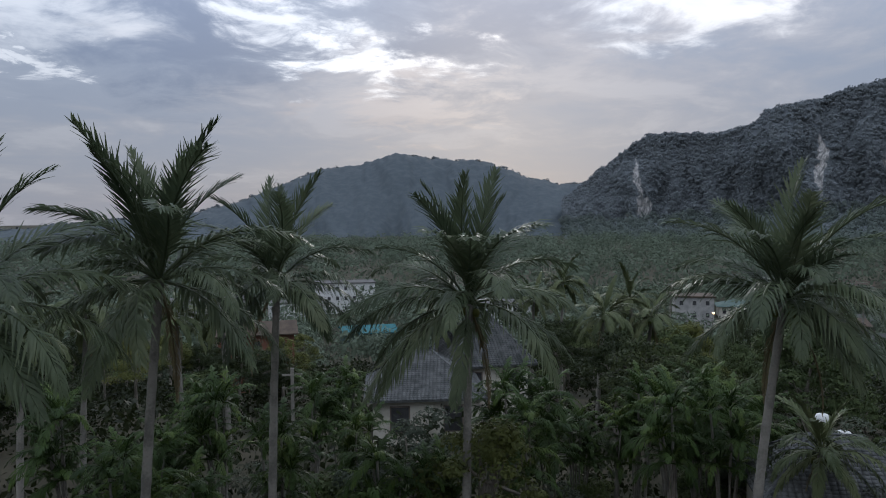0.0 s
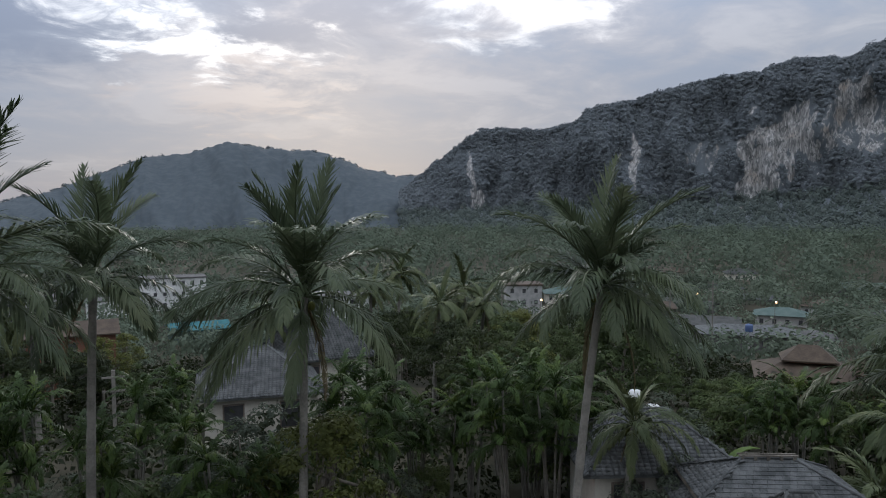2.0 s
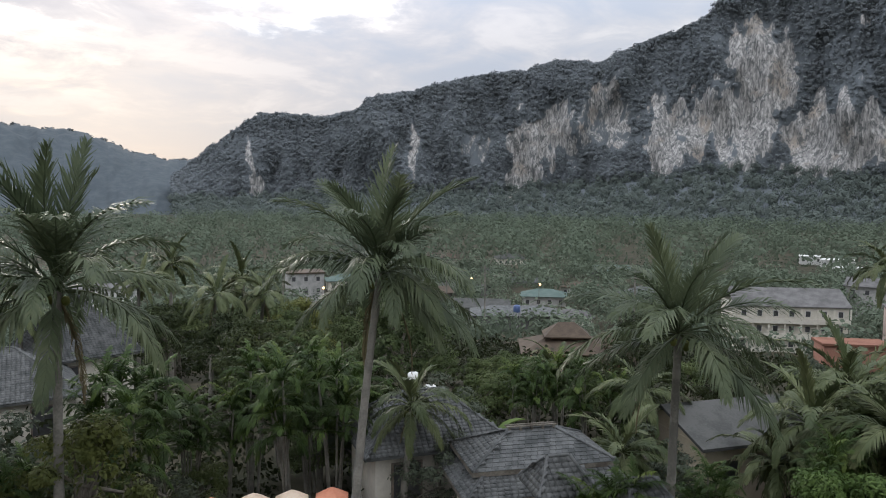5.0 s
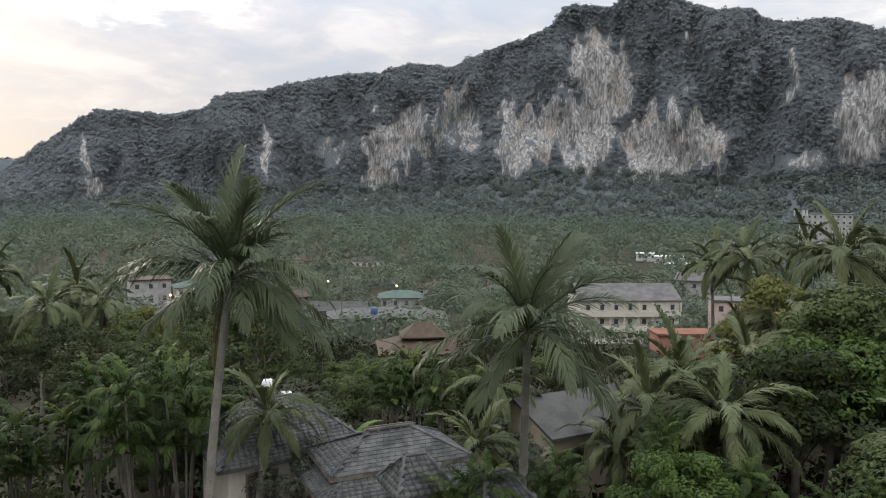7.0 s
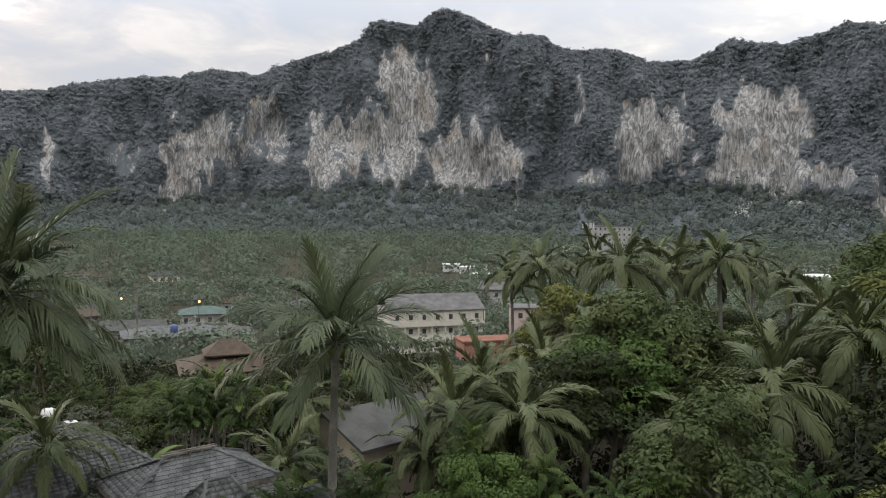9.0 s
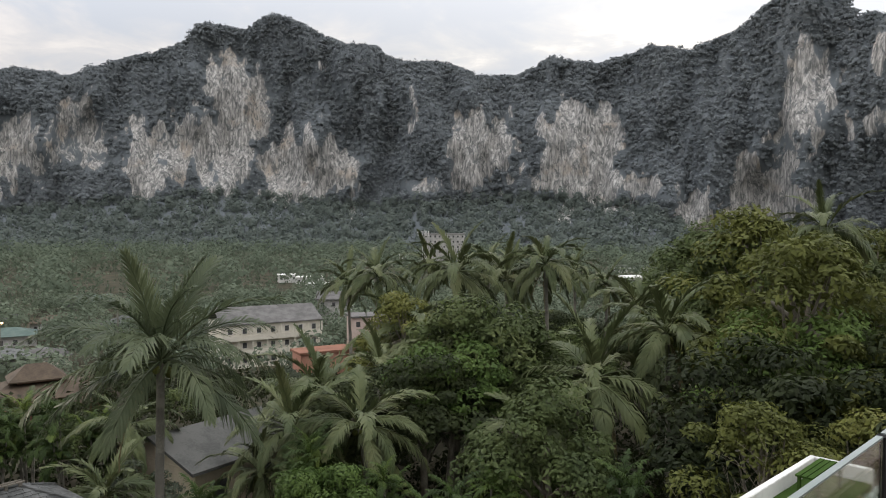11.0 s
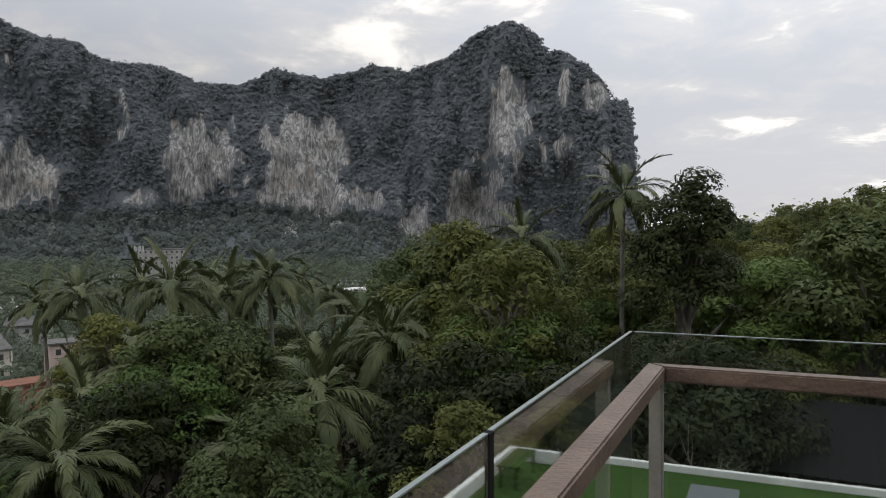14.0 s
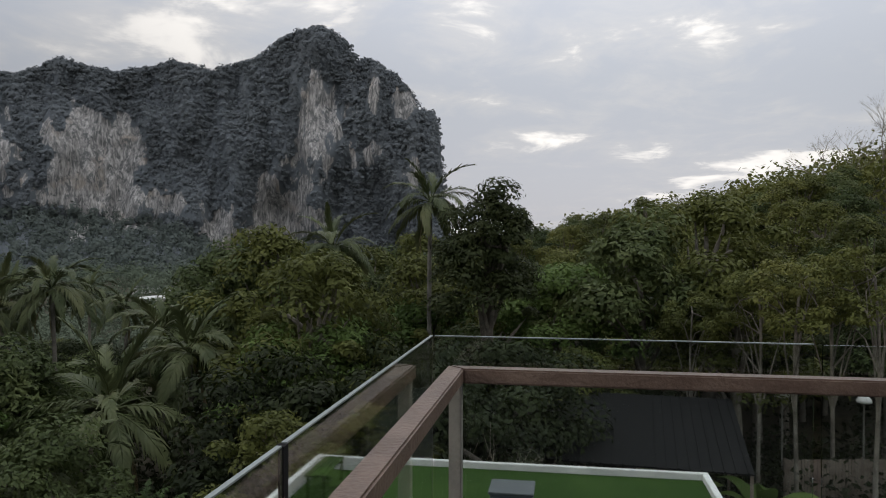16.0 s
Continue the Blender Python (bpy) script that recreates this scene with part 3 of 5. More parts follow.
# ---------------------------------------------------------------- palms and trees
def frond_mesh(name, length, e0, bend, mat, pairs=46, leaf=1.08, hang=0.7, width=0.046, seed=0, ahead=0.6):
    """A feather leaf that starts at the origin towards +x at e0 degrees and bends down under its weight."""
    r = np.random.default_rng(seed)
    steps = 16
    pts, tans = [Vector((0, 0, 0))], []
    for i in range(steps):
        a = radians(e0 - bend * ((i + 0.5) / steps) ** 1.25)
        d = Vector((math.cos(a), 0, math.sin(a)))
        tans.append(d)
        pts.append(pts[-1] + d * length / steps)
    tans.append(tans[-1])
    pieces = [tube(pts, [0.045 * (1 - 0.85 * i / steps) + 0.005 for i in range(steps + 1)], 4)]
    verts, faces = merged(pieces)
    for k in range(pairs):
        s = 0.16 + 0.84 * (k + 0.5) / pairs
        f = s * steps
        i = min(int(f), steps - 1)
        p = pts[i].lerp(pts[i + 1], f - i)
        t = tans[i]
        up_ = Vector((0, 1, 0)).cross(t) * -1
        size = leaf * length / 4.0 * max(0.15, math.sin(math.pi * (0.18 + 0.78 * s)) ** 0.7)
        for side in (-1, 1):
            if r.uniform() < 0.08:
                continue
            sz = size * r.uniform(0.6, 1.15)
            d1 = (Vector((r.normal() * 0.08, side, r.normal() * 0.08)) * 0.62 + t * (ahead + 0.4 * s) + up_ * (0.25 + 0.1 * r.normal()) + Vector((0, 0, -hang * 0.4))).normalized()
            d2 = (d1 * 0.75 + t * 0.1 + Vector((r.normal() * 0.1, r.normal() * 0.1, -hang))).normalized()
            q1 = p + d1 * sz * 0.5
            q2 = q1 + d2 * sz * 0.55
            w = (t - d1 * t.dot(d1)).normalized() * width * 0.5 * length / 4.0
            o = len(verts)
            verts += [tuple(v) for v in (p - w * 0.6, p + w * 0.6, q1 + w, q1 - w, q2 + w * 0.2, q2 - w * 0.2)]
            faces += [(o, o + 1, o + 2, o + 3), (o + 3, o + 2, o + 4, o + 5)]
    return arrays(name, verts, faces, mat)


FRONDS = [frond_mesh("frond", 4.0, e, b, M_PALM, 56, lf, width=0.054, seed=i, hang=h, ahead=ah) for i, (e, b, h, lf, ah) in enumerate(
    [(85, 34, 0.12, 0.9, 0.95), (74, 52, 0.22, 0.95, 0.9), (60, 68, 0.38, 1.0, 0.8), (46, 78, 0.5, 1.0, 0.7), (30, 80, 0.78, 1.0, 0.6), (12, 74, 0.92, 1.0, 0.55), (-10, 54, 1.0, 1.0, 0.5), (-38, 32, 1.05, 0.95, 0.5)])]
FULL_FRONDS = [frond_mesh("frond", 4.0, e, b, M_PALM_PALE, 46, lf, h, 0.085, seed=50 + i, ahead=ah) for i, (e, b, h, lf, ah) in enumerate(
    [(82, 44, 0.1, 0.65, 1.1), (68, 72, 0.2, 0.7, 0.9), (52, 92, 0.4, 0.8, 0.8), (38, 100, 0.6, 0.85, 0.7), (22, 98, 0.8, 0.9, 0.6), (4, 82, 1.0, 0.9, 0.5), (-16, 60, 1.1, 0.9, 0.5), (-40, 40, 1.2, 0.9, 0.5)])]
DRY_FROND = frond_mesh("dry_frond", 3.4, -50, 38, M_PALM_DRY, 30, 0.5, 0.9, seed=21)
ARECA_FRONDS = [frond_mesh("areca_frond", 2.2, e, b, M_ARECA, 26, 1.0, 0.75, 0.1, seed=30 + i) for i, (e, b) in enumerate([(80, 70), (62, 100), (40, 105), (15, 85)])]


def palm_trunk(height, lean, r0, r1, bow=0.0):
    n = max(10, int(height / 0.45))
    pts, rad = [], []
    for i in range(n + 1):
        s = i / n
        off = Vector(lean) * (s ** 1.6)
        pts.append(Vector((off[0] + bow * math.sin(s * math.pi), off[1], height * s)))
        rad.append(r1 + (r0 - r1) * (1 - s) ** 1.5 + (0.10 if i == 0 else 0) + (0.008 if i % 2 else -0.006))
    v, f = tube(pts, rad, 9)
    return arrays("trunk", v, f, M_PALM_BARK, True), pts[-1]


def coconut():
    bm = bmesh.new()
    bmesh.ops.create_icosphere(bm, subdivisions=2, radius=0.13)
    for v in bm.verts:
        v.co.z *= 1.25
    return finish(bm, "coconut", M_LEAF_OLIVE, True)


COCONUT = coconut()


def coconut_palm(az, d, crown_z, length, seed, count=24, lean=(0, 0), wind=0.0, label="", dry=1, bow=0.0, spread=(0.8, 7), leaves=None):
    """A coconut palm whose crown sits at the given height over a bent grey trunk."""
    r = random.Random(seed)
    p = P(az, d)
    z0 = gz((p.x - lean[0], p.y - lean[1])) - 0.1
    root = thing("coconut_palm", label or "tall coconut palm with drooping feathery fronds and grey trunk", "palm", Matrix.Translation((p.x - lean[0], p.y - lean[1], z0)), "coconut palms")
    me, top = palm_trunk(crown_z - z0, lean, 0.20, 0.13, bow)
    part("trunk", me, None, root, "slender grey ringed palm trunk")
    k = length / 4.0
    a0 = r.uniform(0, 360)
    for i in range(count):
        s = i / (count - 1)
        kind = min(7, max(0, int(spread[0] + (spread[1] - spread[0]) * s ** 0.9 + r.uniform(-0.4, 0.6))))
        a = a0 + i * 137.5 + r.uniform(-14, 14)
        a += wind * math.sin(radians(a - 90))
        sc = k * r.uniform(0.85, 1.1)
        m = Matrix.Translation(top) @ pose(0, 0, 0, r.uniform(-18, 18), r.uniform(-6, 6), a) @ Matrix.Scale(sc, 4)
        part("frond", (leaves or FRONDS)[kind], None, root, "", m)
    for i in range(dry):
        part("dry_frond", DRY_FROND, None, root, "withered brown hanging frond", Matrix.Translation(top) @ pose(0, 0, -0.1, 0, r.uniform(0, 12), r.uniform(0, 360)) @ Matrix.Scale(k, 4))
    for i in range(r.randint(3, 6)):
        a = r.uniform(0, 2 * math.pi)
        part("coconut", COCONUT, None, root, "", Matrix.Translation(top + Vector((math.cos(a) * 0.26, math.sin(a) * 0.26, -0.22 - r.uniform(0, 0.2)))))
    return root


def areca_palm(seed, stems=7):
    """A clump of slim stems with arching leaves."""
    r = random.Random(seed)
    root = thing("areca_palm", "clump of slender areca palms with arching bright leaves", "palm", None, "areca palms")
    for i in range(stems):
        h = r.uniform(4.4, 7.2)
        a, off = r.uniform(0, 6.28), r.uniform(0.1, 0.7)
        lean = (math.cos(a) * off, math.sin(a) * off)
        me, top = palm_trunk(h, lean, 0.06, 0.045)
        b = Vector((math.cos(a) * 0.3, math.sin(a) * 0.3, 0))
        part("stem", me, None, root, "", Matrix.Translation(b))
        for j in range(9):
            kind = min(3, int(4 * (j / 9) + r.uniform(-0.3, 0.5)))
            part("frond", ARECA_FRONDS[max(0, kind)], None, root, "", Matrix.Translation(b + top) @ pose(0, 0, 0, r.uniform(-12, 12), 0, j * 137.5 + r.uniform(-15, 15)) @ Matrix.Scale(r.uniform(0.7, 1.0), 4))
    return root


def broadleaf(name, label, mat, height, rx, rz, leaves, lumps, lump_r, leaf, seed, limbs=6, stout=1.0):
    """A tree: tapered trunk, limbs that reach into the crown, and a crown of many single leaves."""
    r = random.Random(seed)
    root = thing(name, label, "tree", None, name + "s")
    cz = height - rz
    c, n, cen = crown_points(leaves, rx, rx, rz, lumps, lump_r, seed)
    v, f = leaf_quads(c + [0, 0, cz], n, leaf * np.random.default_rng(seed).uniform(0.6, 1.25, leaves))
    t0 = (0.05 + height * 0.014) * stout
    stem = [(0.12 * math.sin(i * 0.9 + seed) * i / 6, 0.12 * math.cos(i * 1.1 + seed) * i / 6, cz * 1.05 * i / 6) for i in range(7)]
    pieces = [tube(stem, [t0 * (1.25 - 0.75 * i / 6) for i in range(7)], 7)]
    for i in range(min(limbs, len(cen))):
        e = Vector(cen[i]) + Vector((0, 0, cz))
        s = Vector(stem[3 + i % 4])
        mid = s.lerp(e, 0.5) + Vector((r.uniform(-0.2, 0.2), r.uniform(-0.2, 0.2), 0.1 * rz))
        pieces.append(tube([s, mid, e], [t0 * 0.5, t0 * 0.32, t0 * 0.1], 5))
    tv, tf = merged(pieces)
    part("trunk", arrays("trunk", tv, tf, M_BARK, True), None, root)
    part("crown", arrays("crown", v, f, mat), None, root)
    return root


def banana_leaf(name, mat):
    """One broad arching paddle leaf."""
    v, f = [], []
    n = 10
    for i in range(n + 1):
        s = i / n
        a = radians(78 - 95 * s ** 1.4)
        x = sum(math.cos(radians(78 - 95 * ((k + 0.5) / n) ** 1.4)) for k in range(i)) * 2.2 / n
        z = sum(math.sin(radians(78 - 95 * ((k + 0.5) / n) ** 1.4)) for k in range(i)) * 2.2 / n
        w = 0.03 if s < 0.22 else 0.30 * math.sin(math.pi * min(1, (s - 0.2) / 0.8 * 0.92 + 0.06)) ** 0.6
        v += [(x, -w, z + w * 0.35), (x, 0, z), (x, w, z + w * 0.35)]
    for i in range(n):
        for k in (0, 1):
            f.append((i * 3 + k, i * 3 + k + 1, i * 3 + k + 4, i * 3 + k + 3))
    return arrays(name, v, f, mat, True)


BANANA_LEAF = banana_leaf("paddle_leaf", M_LEAF_BRIGHT)


def banana(seed):
    r = random.Random(seed)
    root = thing("banana_plant", "banana plant with broad arching bright green leaves", "plant", None, "banana plants")
    me, top = palm_trunk(1.6, (0.1, 0), 0.13, 0.08)
    part("stem", me, None, root)
    for j in range(9):
        part("paddle_leaf", BANANA_LEAF, None, root, "", Matrix.Translation(top * r.uniform(0.6, 1.0)) @ pose(0, 0, 0, r.uniform(-12, 12), r.uniform(-15, 25), j * 137.5) @ Matrix.Scale(r.uniform(0.8, 1.25), 4))
    return root


# hero palms along the garden
coconut_palm(-33.2, 20, 28.1, 4.0, 3, 22, (0.5, 0.2), spread=(0.2, 6.6))
coconut_palm(-21.1, 24, 28.15, 4.8, 5, 32, (0.9, 0.1), 10, spread=(0.0, 6.2))
coconut_palm(-12.9, 28, 27.6, 4.2, 8, 24, (0.4, 0.0), 8, spread=(0.0, 6.8))
coconut_palm(1.7, 26, 26.95, 4.7, 11, 30, (0.2, 0.1), 6, spread=(0.1, 7))
coconut_palm(24.4, 26, 27.25, 4.4, 14, 30, (1.3, 0.2), 30, spread=(0.6, 6.9), dry=2)
coconut_palm(47.0, 26, 25.35, 4.4, 17, 24, (0.25, 0.0), 8, spread=(0.3, 6.7))
# smaller and further palms: azimuth, distance, elevation of the crown, frond length
for i, (a, d, e, fl) in enumerate([(12.1, 58, -7.6, 3.4), (14.0, 64, -6.4, 3.6), (15.6, 60, -7.7, 3.4), (-20.2, 48, -7.1, 3.0), (-17.0, 50, -7.0, 3.0), (9.0, 74, -5.2, 3.4),
                                   (84.8, 42, -8.4, 4.3), (79.5, 38, -12.0, 4.3), (95.3, 58, -0.7, 3.8), (102.7, 46, 2.8, 3.2), (62.8, 62, -4.4, 3.6), (69.0, 56, -4.0, 4.0),
                                   (71.4, 72, -3.6, 3.6), (75.8, 58, -3.4, 3.8), (65.3, 50, -8.7, 3.9), (80.4, 70, -4.9, 3.4), (86.7, 72, -3.6, 3.4), (58.4, 40, -13.2, 4.0),
                                   (54.0, 34, -18.6, 3.0), (43.2, 33, -19.0, 2.9), (26.9, 31, -16.2, 2.8), (60.5, 70, -5.0, 3.4), (66.8, 75, -3.4, 3.4), (73.2, 80, -3.6, 3.3),
                                   (58.9, 44, -14.0, 3.6), (78.0, 84, -3.9, 3.4), (-26.0, 45, -6.5, 3.4), (-30.0, 40, -8.0, 3.4), (44.5, 38, -14.6, 3.0), (38.0, 45, -13.2, 2.8), (56.2, 34, -15.8, 3.2), (61.5, 33, -15.6, 3.4), (63.0, 44, -11.5, 3.4), (75.5, 32, -16.2, 3.0), (88.5, 66, -4.2, 3.2), (82.8, 52, -6.6, 3.4), (72.8, 60, -4.6, 3.6), (-0.6, 62, -8.0, 3.0), (6.8, 70, -6.4, 3.2)]):
    p = P(a, d)
    coconut_palm(a, d, EYE + d * math.tan(radians(e)), fl * (1.15 if a > 55 else 1.0), 100 + i, 24, (random.Random(i).uniform(-0.8, 0.8), 0.2), 6, dry=2 if i in (6, 7, 13) else 1, bow=0.9 if i == 9 else 0.0, leaves=FULL_FRONDS,
                 label="coconut palm with long drooping fronds, partly dry, among trees" if i in (6, 7) else "")

LIB = [
    broadleaf("broadleaf_tree", "leafy green tree with a rounded uneven crown", M_LEAF, 9, 3.2, 3.0, 11000, 34, 0.98, 0.125, 1),
    broadleaf("shade_tree", "spreading tree with bright layered foliage", M_LEAF_BRIGHT, 10, 3.8, 3.0, 12000, 42, 0.95, 0.135, 2),
    broadleaf("garden_tree", "dense dark green garden tree", M_LEAF_DARK, 7.5, 2.6, 2.6, 9000, 30, 0.85, 0.11, 3),
    broadleaf("olive_tree", "tree with thin yellowish olive foliage", M_LEAF_OLIVE, 9.5, 3.0, 3.4, 8500, 40, 0.75, 0.11, 4, 14),
    broadleaf("grey_shrub", "pale grey-green flowering shrub with open branches", M_LEAF_GREY, 4.6, 1.9, 1.7, 4500, 24, 0.55, 0.065, 5, 14),
    broadleaf("garden_shrub", "low leafy green garden shrub", M_LEAF, 3.6, 1.7, 1.5, 5500, 22, 0.58, 0.092, 6),
    broadleaf("tall_tree", "tall dark forest tree with a narrow dense crown", M_LEAF_DARK, 18.6, 2.5, 5.6, 20000, 50, 0.95, 0.13, 7, 14),
    broadleaf("slender_tree", "slender tree with a bare pale trunk and thin crown", M_LEAF_OLIVE, 15, 2.3, 2.8, 5200, 26, 0.7, 0.11, 8, 12, 0.42),
]
TREE, SHADE, DARK, OLIVE, GREY, SHRUB, TALL, SLENDER = range(8)
ARECA = [areca_palm(1, 8), areca_palm(2, 6)]
BANANA = banana(3)
used = {}


def plant(kind, az, d, size=1.0, turn=0.0, top=None):
    """Sets a plant of the library on the ground; top: the elevation at which its tip shows."""
    src = kind if not isinstance(kind, int) else LIB[kind]
    p = P(az, d)
    z = gz(p) - 0.1
    high = {TREE: 9, SHADE: 10, DARK: 7.5, OLIVE: 9.5, GREY: 4.6, SHRUB: 3.6, TALL: 18.6, SLENDER: 15}.get(kind if isinstance(kind, int) else -1, 8.0)
    if top is not None:
        size = max(0.4, (EYE + d * math.tan(radians(top)) - z) / high)
    m = Matrix.Translation((p.x, p.y, z)) @ pose(0, 0, 0, 0, 0, turn) @ Matrix.Scale(size, 4)
    if src.name not in used:
        used[src.name] = True
        src.matrix_basis = m
        return src
    return copy_thing(src, m)


plant(TREE, 70.0, 40, turn=10, top=-5.8)
plant(SHADE, 68.5, 38, turn=200, top=-8.5)
plant(DARK, 66.5, 36, turn=40, top=-9.5)
plant(TREE, 76.0, 30, turn=80, top=-15.5)
for a, d, e in [(-8.3, 40, -11.5), (-16.8, 34, -12.0), (-4.4, 27, -15.5), (5.1, 34, -12.6), (16.9, 40, -11.5), (19.7, 38, -11.8), (17.7, 33, -13.0), (20.8, 34, -12.8), (8.2, 34, -13.0),
                (-13.0, 30, -15.0), (-6.8, 33, -15.5), (-1.0, 28, -18.0), (2.8, 33, -17.0), (7.0, 31, -14.5), (-10.8, 38, -12.5), (-18.5, 36, -12.8), (-22.0, 33, -13.5), (-27.0, 34, -12.5), (10.0, 36, -13.5), (14.5, 36, -12.5), (12.5, 36, -14.8), (19.0, 36, -13.8), (22.5, 36, -13.5), (38.5, 43, -12.6), (34.5, 44, -13.2), (43.0, 40, -13.8), (49.8, 29, -18.4), (57.0, 31, -16.5), (64.0, 29, -17.5), (67.8, 26, -18.6), (72.0, 27, -18.2), (81.0, 27, -18.8), (36.3, 42, -12.0), (40.8, 40, -12.8), (56.5, 30, -18.0), (43.6, 25, -20.6), (45.2, 26, -20.2), (41.9, 24.5, -22.0), (-24, 30, -14), (-20, 26, -17)]:
    plant(ARECA[int(a * 7) % 2], a, d, turn=a * 31, top=e)
for a, d in [(31.6, 37), (33.2, 36), (34.4, 37), (43.6, 29), (45.0, 28.5), (46.0, 30), (40.6, 23.6), (41.5, 24.2), (43, 36), (118, 40), (121, 37), (124, 40), (127, 38), (130, 36), (49, 36), (128.5, 30), (130.5, 29), (132, 31), (133.5, 29), (129.5, 33), (131.5, 34)]:
    plant(BANANA, a, d, 1.0 + 0.3 * math.sin(a), a * 17)
plant(GREY, 29.2, 31, turn=3, top=-17.8)
plant(GREY, -2.5, 30, turn=50, top=-17.0)
plant(SHADE, 58.3, 28, turn=3, top=-17.8)
plant(SHADE, 112.6, 50, 1.0, 30, -1.2)
plant(SHADE, 115.0, 56, 1.0, 130, -1.0)
plant(TREE, 118.6, 50, 1.0, 60, -2.0)
plant(OLIVE, 125.4, 47, 1.0, 90, -1.2)
plant(OLIVE, 123.4, 52, 1.0, 190, -2.4)
for a, d, e in [(126.8, 42, -1.0), (129.2, 40, 0.6), (131.4, 43, 0.2), (134.0, 40, 1.2), (122.2, 44, -2.6)]:
    plant(SLENDER, a, d, 1.0, a * 41, e)
plant(OLIVE, 91.0, 48, 1.0, 15, -4.8)
plant(OLIVE, 93.7, 38, 1.0, 70, -7.5)
plant(TALL, 107.2, 42, 1.0, 0, 7.1)


def sightline(a, d):
    """The highest elevation at which crowns may end, so that the houses beyond stay in view."""
    if d < 44 and 46 < a < 60:
        return -18.5
    if d < 48 and 74 <= a < 91:
        return -16.5
    for a0, a1, e in ((46, 61, -11.5), (28, 44, -12.2), (-9, 7.5, -16.5), (-22, -9, -9.5), (15, 22, -9.5), (61, 86, -8.0), (86, 100, -4.5)):
        if a0 <= a < a1:
            return e
    return -8.5


for i in range(300):
    r = random.Random(i + 900)
    a, d = r.uniform(-46, 106), math.sqrt(r.uniform(26 ** 2, 118 ** 2))
    if 25 < a < 56 and d < 44 or 86 < a < 106 and d < 26 or -6 < a < 8 and 46 < d < 68:
        continue
    if 4 < a < 26 and d < 33:
        continue
    cap = sightline(a, d)
    room = EYE + d * math.tan(radians(cap)) - gz(P(a, d))
    if room < 1.5:
        continue
    if a < 25 and d < 46:
        room = EYE + d * math.tan(radians(-18.5)) - gz(P(a, d))
        if room < 1.5:
            continue
    kinds = [TREE, DARK, SHADE, DARK, DARK, OLIVE, TREE] if a > 58 else [DARK, TREE, DARK, TREE, OLIVE, SHRUB]
    if room < 5:
        kinds = [SHRUB, SHRUB, GREY, SHRUB]
    kind = r.choice(kinds)
    high = (9, 10, 7.5, 9.5, 4.6, 3.6)[kind]
    plant(kind, a, d, min(room / high, 1.35) * r.uniform(0.72, 1.0), r.uniform(0, 360))
for i in range(46):
    r = random.Random(i + 3900)
    a, d = r.uniform(91, 124), r.uniform(24, 46)
    if a < 112 and d < 27 or a > 112 and d < 42:
        continue
    room = EYE + d * math.tan(radians(-8.5 - 3.0 * r.random())) - gz(P(a, d))
    kind = r.choice([DARK, SHRUB, DARK, DARK, OLIVE])
    plant(kind, a, d, max(0.5, min(0.7 if kind == OLIVE else 1.2, room / (9, 10, 7.5, 9.5, 4.6, 3.6)[kind])), r.uniform(0, 360))
for i in range(60):
    r = random.Random(i + 2900)
    a, d = r.uniform(18, 60), math.sqrt(r.uniform(20 ** 2, 40 ** 2))
    if a < 26.5 and d < 33 or 28 < a < 45 and 21 < d < 31 or 46 < a < 58 and d > 27:
        continue
    plant(r.choice([SHRUB, SHRUB, GREY, SHRUB]), a, d, r.uniform(0.7, 1.15), r.uniform(0, 360))
for i in range(150):
    r = random.Random(i + 1900)
    a, d = r.uniform(106, 142), math.sqrt(r.uniform(50 ** 2, 180 ** 2))
    kind, cap = r.choice([TREE, DARK, OLIVE, DARK, TREE]), float(np.interp(a, [106, 113, 125, 135, 142], [0.0, 1.0, 3.0, 4.9, 5.8]))
    room = EYE + d * math.tan(radians(cap - 1.8 * r.random())) - gz(P(a, d))
    plant(kind, a, d, max(0.35, min(1.1, room / (9, 10, 7.5, 9.5)[kind])), r.uniform(0, 360))


def bare_tree(name, label, height, seed, spread=0.55, levels=4):
    """A leafless tree: forking branches in one mesh."""
    r = random.Random(seed)
    pieces = []

    def grow(p, d, length, rad, level):
        mid = p + d * length * 0.5 + Vector((r.uniform(-1, 1), r.uniform(-1, 1), r.uniform(-0.3, 0.6))) * length * 0.07
        end = p + d * length
        pieces.append(tube([p, mid, end], [rad, rad * 0.8, rad * 0.55], 5))
        if level:
            for k in range(r.randint(2, 4)):
                dd = (d + Vector((r.uniform(-1, 1), r.uniform(-1, 1), r.uniform(-0.35, 0.7))) * spread * 1.5).normalized()
                grow(mid.lerp(end, r.uniform(0.3, 1.0)), dd, length * r.uniform(0.55, 0.8), rad * 0.5, level - 1)

    grow(Vector((0, 0, 0)), Vector((r.uniform(-0.15, 0.15), r.uniform(-0.15, 0.15), 1)).normalized(), height * 0.42, 0.035 + height * 0.009, levels)
    root = thing(name, label, "tree", None, name + "s")
    v, f = merged(pieces)
    part("crown", arrays("crown", v, f, M_TWIG, True), None, root, "pale leafless twigs")
    return root


